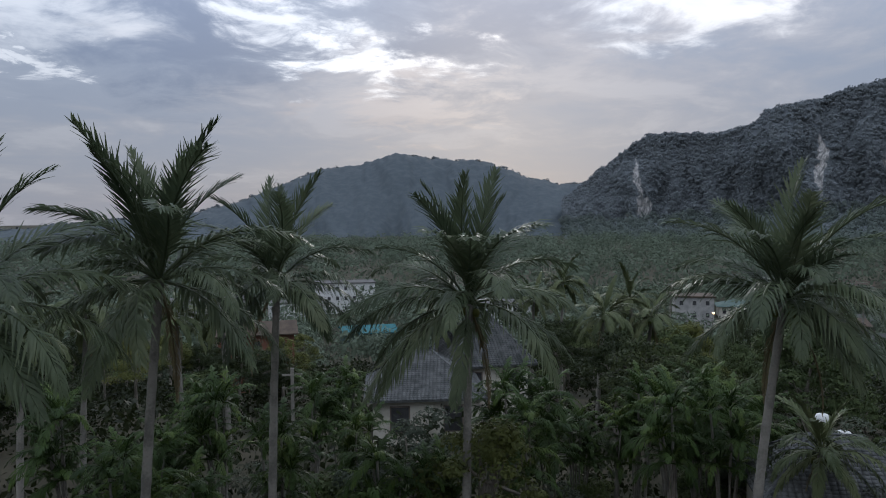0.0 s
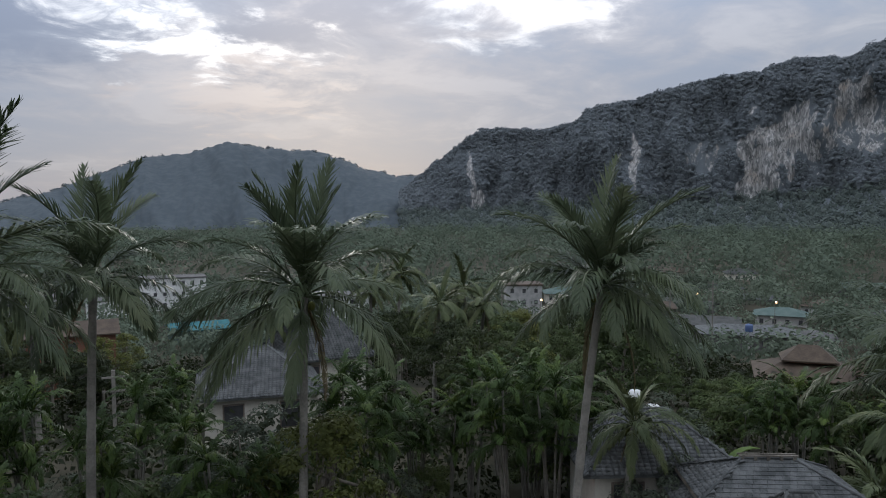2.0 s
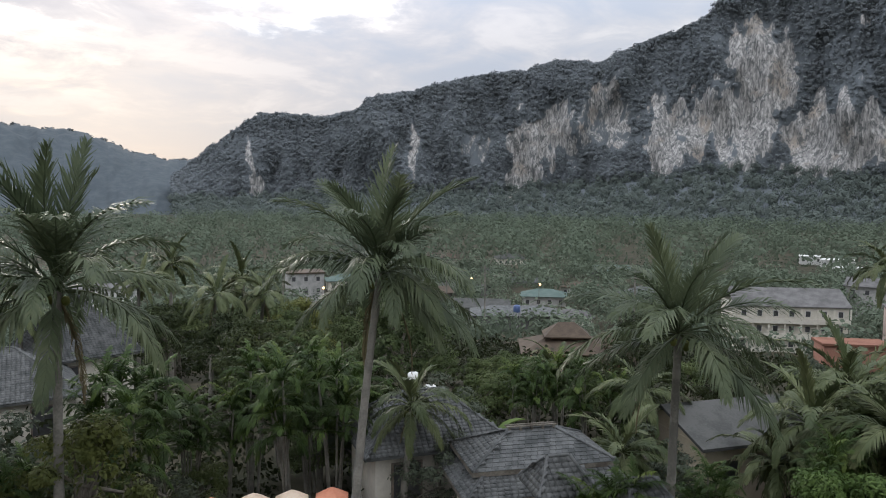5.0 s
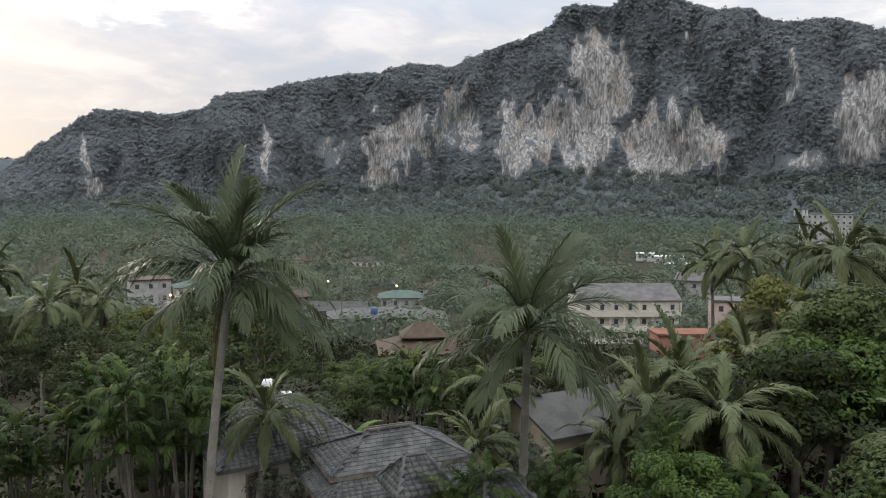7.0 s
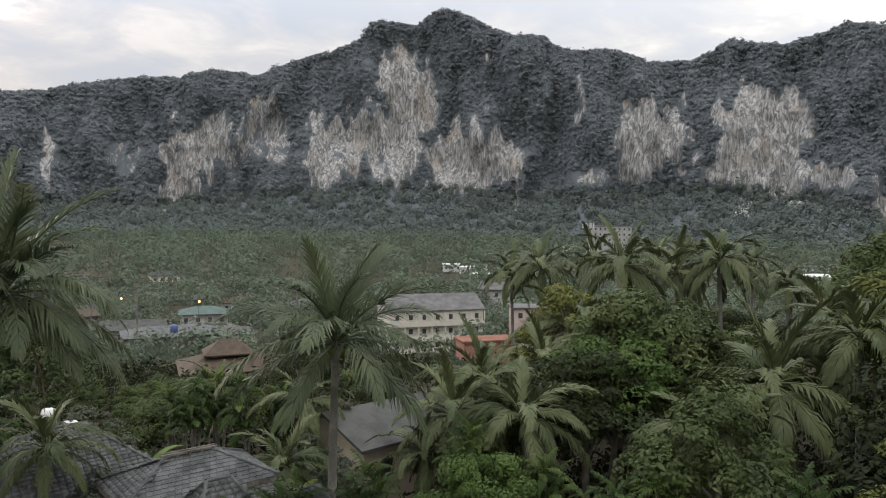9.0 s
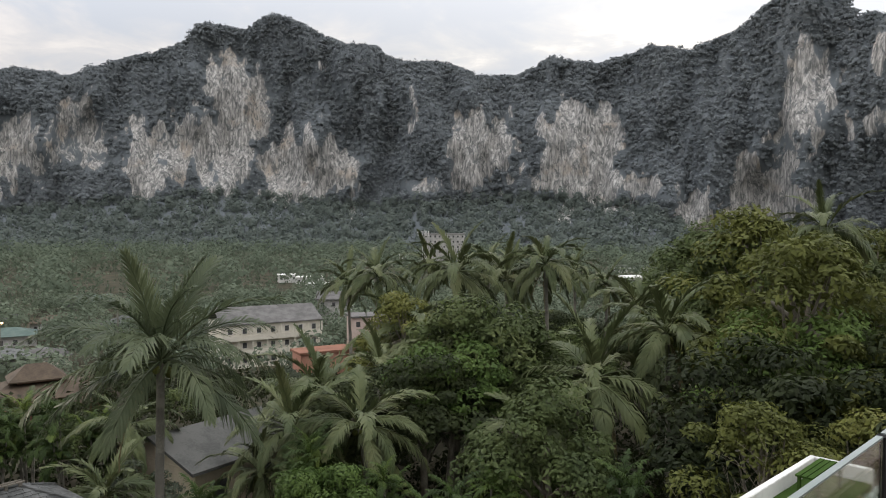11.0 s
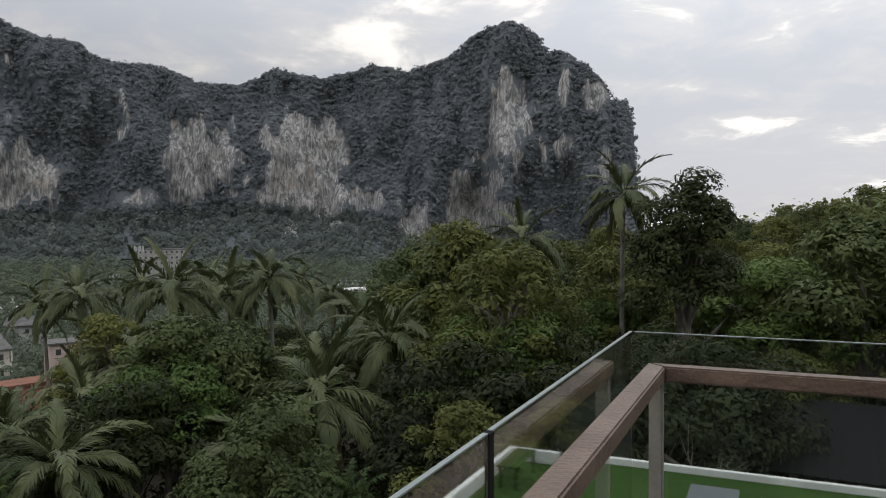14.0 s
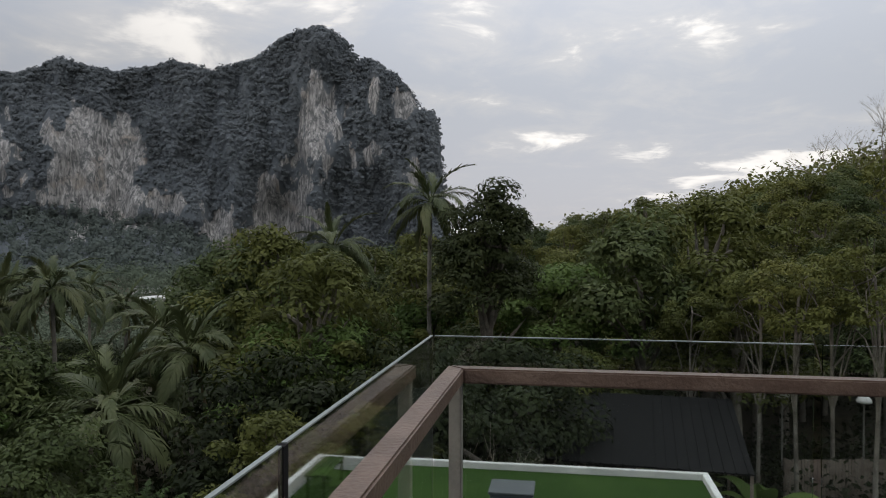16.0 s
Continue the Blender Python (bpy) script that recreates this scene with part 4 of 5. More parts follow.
BARE_TALL = bare_tree("bare_tree", "leafless tree with fine grey twigs on the hillside", 13, 4, 0.5, 5)
BARE_LOW = bare_tree("bare_shrub", "pale leafless branching shrub beside the trees", 5.5, 9, 0.7, 4)
for a, d, s_ in [(133.0, 140, 1.15), (135.5, 132, 1.25), (131.0, 150, 1.0), (137.5, 135, 1.3), (134.3, 150, 1.2), (121.0, 150, 0.75), (118.5, 155, 0.7), (123.5, 150, 0.7)]:
    plant(BARE_TALL, a, d, s_, a * 53)
for a, d, s_ in [(89.6, 27, 1.15), (91.6, 26, 1.2), (105.4, 24, 1.2), (108.0, 25, 1.25), (-3.0, 31, 0.6), (-5.0, 32, 0.6)]:
    plant(BARE_LOW, a, d, s_, a * 37)

# the wood beyond the garden palms
for i in range(60):
    r = random.Random(i + 4900)
    a, d = r.uniform(86.5, 106), r.uniform(50, 108)
    room = EYE + d * math.tan(radians(-3.0 - 3.5 * r.random())) - gz(P(a, d))
    kind = r.choice([TREE, OLIVE, OLIVE, SHADE, TREE, DARK])
    plant(kind, a, d, max(0.5, min(1.7, room / (9, 10, 7.5, 9.5, 4.6, 3.6)[kind])), r.uniform(0, 360))


# ---------------------------------------------------------------- the terrace that the camera stands on
U = Vector((-0.920, 0.392, 0))      # along the side rail, back towards the terrace
W = Vector((-0.392, -0.920, 0))     # along the end rail
CORNER = Vector((3.188, -0.796, 0))  # outer corner of the handrail
GLASS_CORNER = Vector((3.235, -0.741, 0))


def terrace_pose(z=0.0, at=CORNER, u=U, w=W):
    m = Matrix.Identity(4)
    m.col[0][:3], m.col[1][:3], m.col[2][:3] = u, w, (0, 0, 1)
    m.translation = (at.x, at.y, z)
    return m


DECK = 28.45
M_EDGE = mottled("polished_glass_edge", (0.13, 0.16, 0.15), (0.20, 0.23, 0.22), 4.0, 0.3, 0.0, 0.5, 30)
tagged(new("terrace_floor", finish(boxed(-0.03, 9.0, -0.05, 8.0, -0.3, 0.0), "terrace_floor", M_DECK)), "dark tiled terrace floor slab", "floor", kind="structure").matrix_basis = terrace_pose(DECK)
tagged(new("wall_below", finish(boxed(0.0, 8.9, -0.05, 7.9, -15.0, -0.3), "wall_below", M_CREAM)), "plain rendered wall under the terrace", "wall", kind="structure").matrix_basis = terrace_pose(DECK)

rail = thing("balustrade", "red-brown wooden handrail on square posts round the terrace", "balustrade", terrace_pose(DECK))
H = 29.5 - DECK
# mitred handrail: a side arm and an end arm
def arm(flip):
    bm = bmesh.new()
    w, h, far = 0.072, 0.058, 7.3
    pts = [(0, 0), (far, 0), (far, w), (w, w)]
    if flip:
        pts = [(b, a) for a, b in pts]
    lo = [bm.verts.new((x, y, H - h)) for x, y in pts]
    hi = [bm.verts.new((x, y, H)) for x, y in pts]
    bm.faces.new(lo)
    bm.faces.new(hi)
    for i in range(4):
        bm.faces.new((lo[i], lo[(i + 1) % 4], hi[(i + 1) % 4], hi[i]))
    bmesh.ops.recalc_face_normals(bm, faces=bm.faces)
    bmesh.ops.bevel(bm, geom=[e for e in bm.edges], offset=0.006, segments=2, affect="EDGES")
    return bm


part("handrail", arm(False), M_HANDRAIL, rail, "worn red-brown wooden handrail, side run")
part("handrail", arm(True), M_HANDRAIL, rail, "worn red-brown wooden handrail, end run")
for x, y in [(0.012, 0.012), (0.012, 2.6), (0.012, 5.2), (4.5, 0.012), (7.2, 0.012)]:
    part("post", boxed(x, x + 0.05, y, y + 0.05, 0, H - 0.055, bevel=0.004), M_STEEL, rail, "square grey metal post")

glass = thing("glass_screen", "frameless clear glass panels fixed outside the handrail", "glass screen", Matrix.Identity(4))
G = 29.61 - DECK


def pane(x0, x1, m, along_x):
    b = (x0, x1, -0.005, 0.005, -0.25, G) if along_x else (-0.005, 0.005, x0, x1, -0.25, G)
    g = part("pane", boxed(*b), M_GLASS, glass, "clear glass pane", m)
    g.visible_shadow = False


SIDE = terrace_pose(DECK, GLASS_CORNER)
for x0, x1 in [(0.0, 1.57), (1.595, 4.6), (4.625, 7.4)]:
    pane(x0, x1, SIDE, True)
for x0, x1 in [(0.012, 1.43), (1.46, 4.6), (4.625, 7.4)]:
    pane(x0, x1, SIDE, False)
part("seal", boxed(1.571, 1.594, -0.009, 0.009, -0.25, G + 0.002), M_BLACK, glass, "black joint seal", SIDE)
for x0, x1 in [(0.0, 1.57), (1.595, 7.4)]:
    part("edge", boxed(x0, x1, -0.0055, 0.0055, G + 0.0005, G + 0.004), M_EDGE, glass, "pale polished glass edge", SIDE)
part("edge", boxed(-0.0055, 0.0055, 0.012, 1.43, G + 0.0005, G + 0.004), M_EDGE, glass, "pale polished glass edge", SIDE)
# unseen wall added behind the terrace to darken the reflections in the glass
tagged(new("wall_back", finish(boxed(5.2, 5.45, -0.05, 8.0, 0.0, 3.4), "wall_back", M_DECK)), "unseen plain dark wall added behind the terrace", "wall", kind="structure").matrix_basis = terrace_pose(DECK)

# green flat roof of the lower wing
LOW = 25.6
corner2 = Vector((14.85, -2.62, 0))
roof = thing("lower_roof", "flat roof with green coating and white kerb", "roof", terrace_pose(LOW, corner2), kind="structure")
part("roof_slab", boxed(0, 9.0, 0, 5.9, -0.35, -0.12), M_GREEN_ROOF, roof, "green waterproof coating")
for n, b in enumerate([(0, 9, -0.12, 0.0), (0, 9, 5.9, 6.02)]):
    part("kerb", boxed(b[0], b[1], b[2], b[3], -0.35, 0.0, bevel=0.01), M_WHITE, roof, "white painted kerb")
part("kerb", boxed(-0.12, 0.0, -0.12, 6.02, -0.35, 0.0, bevel=0.01), M_WHITE, roof, "white painted kerb")
part("wall", boxed(0, 9.0, 0, 5.9, -11.5, -0.35), M_CREAM, roof)
roof2 = thing("side_roof", "lower green flat roof with white kerb", "roof", terrace_pose(LOW, Vector((15.35, -1.2, 0)), Vector((-0.915, 0.403, 0)), Vector((-0.403, -0.915, 0))), kind="structure")
part("roof_slab", boxed(0, 8.0, 0, 0.95, -0.5, -0.25), M_GREEN_ROOF, roof2, "green waterproof coating")
part("kerb", boxed(-0.12, 8.0, -0.12, 0.0, -0.5, 0.0, bevel=0.01), M_WHITE, roof2, "white painted kerb")
part("kerb", boxed(-0.12, 0.0, 0.0, 0.95, -0.5, 0.0, bevel=0.01), M_WHITE, roof2, "white painted kerb")
part("wall", boxed(0, 8.0, 0, 0.95, -11.0, -0.5), M_CREAM, roof2)
bench = thing("roof_bench", "low green painted slatted bench on the side roof", "bench", terrace_pose(LOW - 0.25, Vector((14.2, -1.0, 0))))
for k in range(4):
    part("slat", boxed(-0.6, 0.6, k * 0.1, k * 0.1 + 0.08, 0.4, 0.43), M_GREEN_ROOF, bench)
for x in (-0.55, 0.5):
    for y in (0.02, 0.32):
        part("leg", boxed(x, x + 0.05, y, y + 0.05, 0, 0.398), M_GREEN_ROOF, bench)


# ---------------------------------------------------------------- houses
def hip_roof(w, d, rise, over=0.6, ridge=0.4, thick=0.12):
    """Hip roof over a w by d plan, centred, eaves at z = 0."""
    bm = bmesh.new()
    a, b, k = w / 2 + over, d / 2 + over, max(0.05, (w - d) / 2 + ridge)
    lo = [bm.verts.new(q) for q in ((-a, -b, 0), (a, -b, 0), (a, b, 0), (-a, b, 0))]
    l2 = [bm.verts.new((v.co.x, v.co.y, -thick)) for v in lo]
    r0, r1 = bm.verts.new((-k, 0, rise)), bm.verts.new((k, 0, rise))
    for f in ((lo[0], lo[1], r1, r0), (lo[2], lo[3], r0, r1), (lo[1], lo[2], r1), (lo[3], lo[0], r0), tuple(l2)):
        bm.faces.new(f)
    for i in range(4):
        bm.faces.new((lo[i], l2[i], l2[(i + 1) % 4], lo[(i + 1) % 4]))
    return bm


def gable_roof(w, d, rise, over=0.5, thick=0.15):
    """Gable roof, ridge along x."""
    bm = bmesh.new()
    a, b = w / 2 + over, d / 2 + over
    sec = [(-b, 0), (0, rise), (b, 0), (b, -thick), (0, rise - thick), (-b, -thick)]
    e0 = [bm.verts.new((-a, y, z)) for y, z in sec]
    e1 = [bm.verts.new((a, y, z)) for y, z in sec]
    bm.faces.new((e0[0], e0[1], e0[4], e0[5])), bm.faces.new((e0[1], e0[2], e0[3], e0[4]))
    bm.faces.new((e1[0], e1[1], e1[4], e1[5])), bm.faces.new((e1[1], e1[2], e1[3], e1[4]))
    for i in range(6):
        bm.faces.new((e0[i], e0[(i + 1) % 6], e1[(i + 1) % 6], e1[i]))
    return bm


def house(az, d, eave_el, w, depth, turn, wall, roofm, rise, kind="hip", label="", name="house", storeys=1, wins=True):
    p = P(az, d)
    eave = EYE + d * math.tan(radians(eave_el))
    z0 = min(gz(p) - 0.3, eave - 2.4)
    h = eave - z0
    root = thing(name, label or "small house with pitched roof among trees", "house", Matrix.Translation((p.x, p.y, z0)) @ pose(0, 0, 0, 0, 0, turn - az))
    part("wall", boxed(-w / 2, w / 2, -depth / 2, depth / 2, 0, h - 0.02), wall, root)
    if kind == "flat":
        part("roof", boxed(-w / 2 - 0.3, w / 2 + 0.3, -depth / 2 - 0.3, depth / 2 + 0.3, h, h + 0.35, bevel=0.03), roofm, root)
    else:
        part("roof", (hip_roof if kind == "hip" else gable_roof)(w, depth, rise), roofm, root, "", Matrix.Translation((0, 0, h + 0.1)))
        if kind == "gable":
            for s in (-1, 1):
                bm = bmesh.new()
                q = [bm.verts.new((s * (w / 2 - 0.02 - t), y, z)) for t in (0, 0.15) for y, z in ((-depth / 2, h - 0.03), (depth / 2, h - 0.03), (0, h + rise * 0.82))]
                for f in ((0, 1, 2), (3, 4, 5), (0, 1, 4, 3), (1, 2, 5, 4), (2, 0, 3, 5)):
                    bm.faces.new([q[i] for i in f])
                part("gable_wall", bm, wall, root)
    if wins:
        n = max(2, int(w / 2.4))
        for s in range(storeys):
            zz = h - 1.9 - 2.9 * s
            for i in range(n):
                x = -w / 2 + w * (i + 0.5) / n
                win = part("window", boxed(x - 0.5, x + 0.5, -depth / 2 - 0.04, -depth / 2 - 0.005, zz, zz + 1.2), wall, root)
                part("pane", boxed(x - 0.42, x + 0.42, -depth / 2 - 0.06, -depth / 2 - 0.042, zz + 0.08, zz + 1.12), M_DARK, win)
    return root


house(51.4, 40.3, -16.0, 8.2, 5.8, 39, M_BEIGE, M_OLD_SHEET, 1.15, "gable", "low beige house with a grey sheet roof", "house")


def pavilion(az, d, eave, w, depth, turn, label):
    """An open-sided pavilion: orange core, round posts and a two-tier brown hip roof."""
    p = P(az, d)
    z0 = gz(p) - 0.3
    h = eave - z0
    root = thing("pavilion", label, "pavilion", Matrix.Translation((p.x, p.y, z0)) @ pose(0, 0, 0, 0, 0, turn - az))
    part("wall", boxed(-w / 2 + 0.6, w * 0.12, -depth / 2 + 0.6, depth / 2 - 0.6, 0, h - 0.05), M_ORANGE, root, "orange painted wall")
    part("roof", hip_roof(w, depth, 1.5, 0.7, 0.6), M_BROWN_ROOF, root, "brown tiled lower roof", Matrix.Translation((0, 0, h)))
    part("wall", boxed(-w * 0.2, w * 0.2, -depth * 0.18, depth * 0.18, h + 0.3, h + 1.35), M_ORANGE, root)
    part("roof", hip_roof(w * 0.44, depth * 0.4, 1.3, 0.6, 0.3), M_BROWN_ROOF, root, "brown tiled upper roof", Matrix.Translation((0, 0, h + 1.4)))
    for x in (-w / 2, -w / 6, w / 6, w / 2):
        for y in (-depth / 2, depth / 2):
            v, f = tube([(x, y, 0), (x, y, h - 0.15)], [0.16, 0.14], 8)
            part("post", arrays("post", v, f, M_CREAM, True), None, root, "pale round post")
    return root


pavilion(38.9, 80, 13.6, 8.6, 6.6, 6, "orange garden pavilion with a two-tier brown tiled roof")
pavilion(42.6, 77, 13.2, 3.0, 2.8, 10, "small garden pavilion with a brown tiled roof on posts")
house(35.0, 155, -9.1, 18, 9, 5, M_SHEET, M_SHINGLE, 1.4, "hip", "long low house with a grey roof")
house(37.2, 190, -7.7, 11, 8, 0, M_CONCRETE, M_FADED, 1.5, "hip", "small house with a faded green roof")
house(-6.1, 165, -8.7, 11.5, 9, 8, M_FADED, M_TEAL, 1.1, "gable", "low building with a bright teal sheet roof")
house(-7.8, 220, -5.0, 17, 9, 4, M_WHITE, M_SHEET, 0.3, "flat", "white flat-roofed town building with rows of windows", storeys=3)
house(-17.8, 200, -6.0, 20, 9, 0, M_CONCRETE, M_SHEET, 0.3, "flat", "pale grey flat-roofed town building", storeys=3)
house(-12.2, 210, -6.4, 10, 8, 0, M_WHITE, M_SHEET, 0.3, "flat", "white town house with a flat roof", storeys=2)
house(4.6, 190, -6.7, 13, 9, 0, M_WHITE, M_SHEET, 0.9, "gable", "white town house with a grey sheet roof", storeys=2)
house(18.6, 190, -6.0, 9.0, 8, 6, M_CONCRETE, M_BROWN_ROOF, 0.9, "flat", "pale grey town building with a flat dark roof", storeys=2)
house(-14.5, 95, -8.5, 9, 6, 0, M_TERRACOTTA, M_BROWN_ROOF, 1.2, "gable", "low house with orange painted walls")
house(58.6, 110, -10.0, 8.0, 4, 20, M_ORANGE, M_TERRACOTTA, 0.2, "flat", "roofless orange-pink wall among trees", "building", wins=False)
house(62.2, 150, -7.4, 8.5, 6, 10, M_PINK, M_SHEET, 0.6, "flat", "faded pink building half hidden by palms", storeys=2)
house(68.0, 420, -1.1, 23, 14, 0, M_CONCRETE, M_SHEET, 0.3, "flat", "grey multi-storey building below the cliffs", storeys=4)
house(82.2, 400, -3.5, 20, 9, 0, M_WHITE, M_SHEET, 0.3, "flat", "white low building behind palms", storeys=1)
house(82.5, 300, -4.3, 12, 9, 0, M_WHITE, M_WHITE, 0.8, "hip", "small white building with a dome")
house(64.9, 480, -2.7, 7, 6, 0, M_WHITE, M_WHITE, 0.3, "flat", "small white house in the valley")
# low roofs scattered between the trees of the valley
for i, (a, d, e, w) in enumerate([(31.0, 205, -7.3, 13), (33.0, 255, -6.0, 14), (29.0, 320, -4.9, 14), (26.4, 230, -6.4, 12), (23.8, 260, -5.8, 13), (34.6, 300, -4.9, 12), (36.0, 235, -6.7, 15), (40.2, 215, -7.0, 11),
                                  (42.2, 260, -5.7, 12), (38.9, 160, -9.2, 10), (32.4, 165, -8.6, 12), (44.6, 205, -7.3, 10), (28.0, 180, -7.6, 11), (21.8, 215, -6.6, 11), (59.6, 200, -6.0, 9)]):
    house(a, d, e, w, 7 + i % 3, (i * 37) % 50 - 25, (M_SHEET, M_CREAM, M_CONCRETE, M_WHITE)[i % 4], (M_OLD_SHEET, M_SHINGLE, M_BROWN_ROOF, M_FADED, M_SHEET)[i % 5], 1.3 + 0.2 * (i % 3), "hip" if i % 2 else "gable", "low valley house with a " + ("weathered dark", "grey", "brown", "faded green", "pale grey")[i % 5] + " roof among trees")
for a, d, e, w in [(55.9, 340, -4.2, 8), (57.6, 330, -4.4, 12), (58.2, 300, -4.9, 9)]:
    house(a, d, e, w, 8, 6, M_WHITE, M_WHITE, 0.3, "flat", "white modern villa with a flat roof in the valley", storeys=2)


def hotel():
    """Four-storey hotel: slab edges, balconies and rows of windows."""
    p = P(54.2, 150)
    z0, eave, w, dep = 1.5, EYE + 150 * math.tan(radians(-7.5)), 19.0, 12.0
    root = thing("hotel", "cream four-storey hotel with balconies and grey pitched roof", "building", Matrix.Translation((p.x, p.y, z0)) @ pose(0, 0, 0, 0, 0, -54.2 + 16))
    h = eave - z0
    part("wall", boxed(-w / 2, w / 2, -dep / 2, dep / 2, 0, h), M_CREAM, root)
    part("roof", gable_roof(w, dep, 2.6, 0.4), M_SHEET, root, "grey sheet roof", Matrix.Translation((0, 0, h + 0.15)))
    for s in range(3):
        zz = h - 2.75 * (s + 1)
        part("balcony", boxed(-w / 2, w / 2, -dep / 2 - 1.0, -dep / 2 - 0.005, zz - 0.15, zz), M_CREAM, root)
        part("parapet", boxed(-w / 2, w / 2, -dep / 2 - 1.0, -dep / 2 - 0.88, zz + 0.003, zz + 0.8), M_CREAM, root)
        for i in range(7):
            x = -w / 2 + w * (i + 0.5) / 7
            win = part("window", boxed(x - 0.45, x + 0.45, -dep / 2 - 0.05, -dep / 2 - 0.005, zz + 1.0, zz + 2.1), M_WHITE, root)
            part("pane", boxed(x - 0.38, x + 0.38, -dep / 2 - 0.08, -dep / 2 - 0.052, zz + 1.06, zz + 2.04), M_DARK, win)
            part("pier", boxed(x + w / 14 - 0.12, x + w / 14 + 0.12, -dep / 2 - 0.98, -dep / 2 - 0.86, zz + 0.81, zz + 2.55), M_CREAM, root)
    return root


hotel()


# ---------------------------------------------------------------- shingled roofs of the near villas
def shingle_mesh():
    bm = boxed(-0.125, 0.125, -0.02, 0.24, 0, 0.022)
    for v in bm.verts:
        if v.co.y < 0:
            v.co.z += 0.022
    return finish(bm, "shingle", M_SHINGLE)


SHINGLE = shingle_mesh()


def shingle_roof(root, w, d, rise, z, over=0.6, ridge=0.4, single=(0,), row=0.19, step_x=0.26):
    """Courses of shingles over a hip roof: the faces in 'single' get separate pieces, the rest are joined."""
    r = random.Random(5)
    a, b, k = w / 2 + over, d / 2 + over, max(0.05, (w - d) / 2 + ridge)
    lo = [Vector(q) for q in ((-a, -b, z), (a, -b, z), (a, b, z), (-a, b, z))]
    r0, r1 = Vector((-k, 0, z + rise)), Vector((k, 0, z + rise))
    tops = [(r0, r1), (r1, r1), (r1, r0), (r0, r0)]
    joined = []
    for i in range(4):
        p, q = lo[i], lo[(i + 1) % 4]
        tp, tq = tops[i]
        e = (q - p).normalized()
        up_ = (tp - p) - e * (tp - p).dot(e)
        slope = up_.length
        up_.normalize()
        n = e.cross(up_)
        rows = int(slope / row)
        for j in range(rows):
            s = (j + 0.02) / rows
            x0 = (tp - p).dot(e) * s
            x1 = (q - p).length - (q - tq).dot(e) * s
            x = x0 + (0.13 if j % 2 else 0.0)
            while x < x1 - 0.05:
                at = p + e * (x + 0.1) + up_ * slope * s + n * (0.012 + r.uniform(0, 0.008))
                m = Matrix.Identity(4)
                m.col[0][:3], m.col[1][:3], m.col[2][:3] = e, up_, n
                m.translation = at
                m = m @ pose(0, 0, 0, r.uniform(-1, 1), 0, r.uniform(-1.5, 1.5))
                if i in single:
                    part("shingle", SHINGLE, None, root, "", m)
                else:
                    joined.append(m)
                x += step_x
    sv = np.array([v.co for v in SHINGLE.vertices])
    sf = np.array([list(f.vertices) for f in SHINGLE.polygons])
    if joined:
        V = np.concatenate([sv @ np.array(m.to_3x3()).T + np.array(m.translation) for m in joined])
        Fq = np.concatenate([sf + len(sv) * i for i in range(len(joined))])
        part("shingles", arrays("shingles", V, Fq, M_SHINGLE), None, root, "weathered grey shingle courses")["kind"] = "stuff"
    for p, q in [(lo[0], r0), (lo[1], r1), (lo[2], r1), (lo[3], r0), (r0, r1)]:
        v, f = tube([p + Vector((0, 0, 0.05)), q + Vector((0, 0, 0.05))], [0.07, 0.07], 6)
        part("ridge_cap", arrays("ridge_cap", v, f, M_SHINGLE, True), None, root)


def villa(az, d, eave_el, w, depth, turn, rise, label, single=()):
    p = P(az, d)
    eave = EYE + d * math.tan(radians(eave_el))
    z0 = gz(p) - 0.3
    h = eave - z0
    root = thing("villa", label, "house", Matrix.Translation((p.x, p.y, z0)) @ pose(0, 0, 0, 0, 0, turn - az))
    part("wall", boxed(-w / 2, w / 2, -depth / 2, depth / 2, 0, h - 0.02), M_CREAM, root, "pale rendered wall")
    part("roof", hip_roof(w, depth, rise), M_SHINGLE, root, "", Matrix.Translation((0, 0, h + 0.1)))
    shingle_roof(root, w, depth, rise, h + 0.1, single=single)
    for x in (-w / 4, w / 4):
        win = part("window", boxed(x - 0.7, x + 0.7, -depth / 2 - 0.05, -depth / 2 - 0.005, h - 2.3, h - 0.4), M_FENCE, root, "dark timber window frame")
        part("pane", boxed(x - 0.6, x + 0.6, -depth / 2 - 0.075, -depth / 2 - 0.052, h - 2.2, h - 0.5), M_DARK, win)
    return root


villa(-1.8, 54, -13.1, 7.4, 7, 3, 2.6, "garden villa with white walls and grey shingle hip roof")
villa(2.6, 62, -10.9, 6.0, 7, 16, 4.3, "villa with a tall steep grey shingle roof behind palms")
villa(27.6, 34.0, -18.1, 5.6, 4.6, 18, 1.9, "garden villa with grey shingle roof half hidden by shrubs")


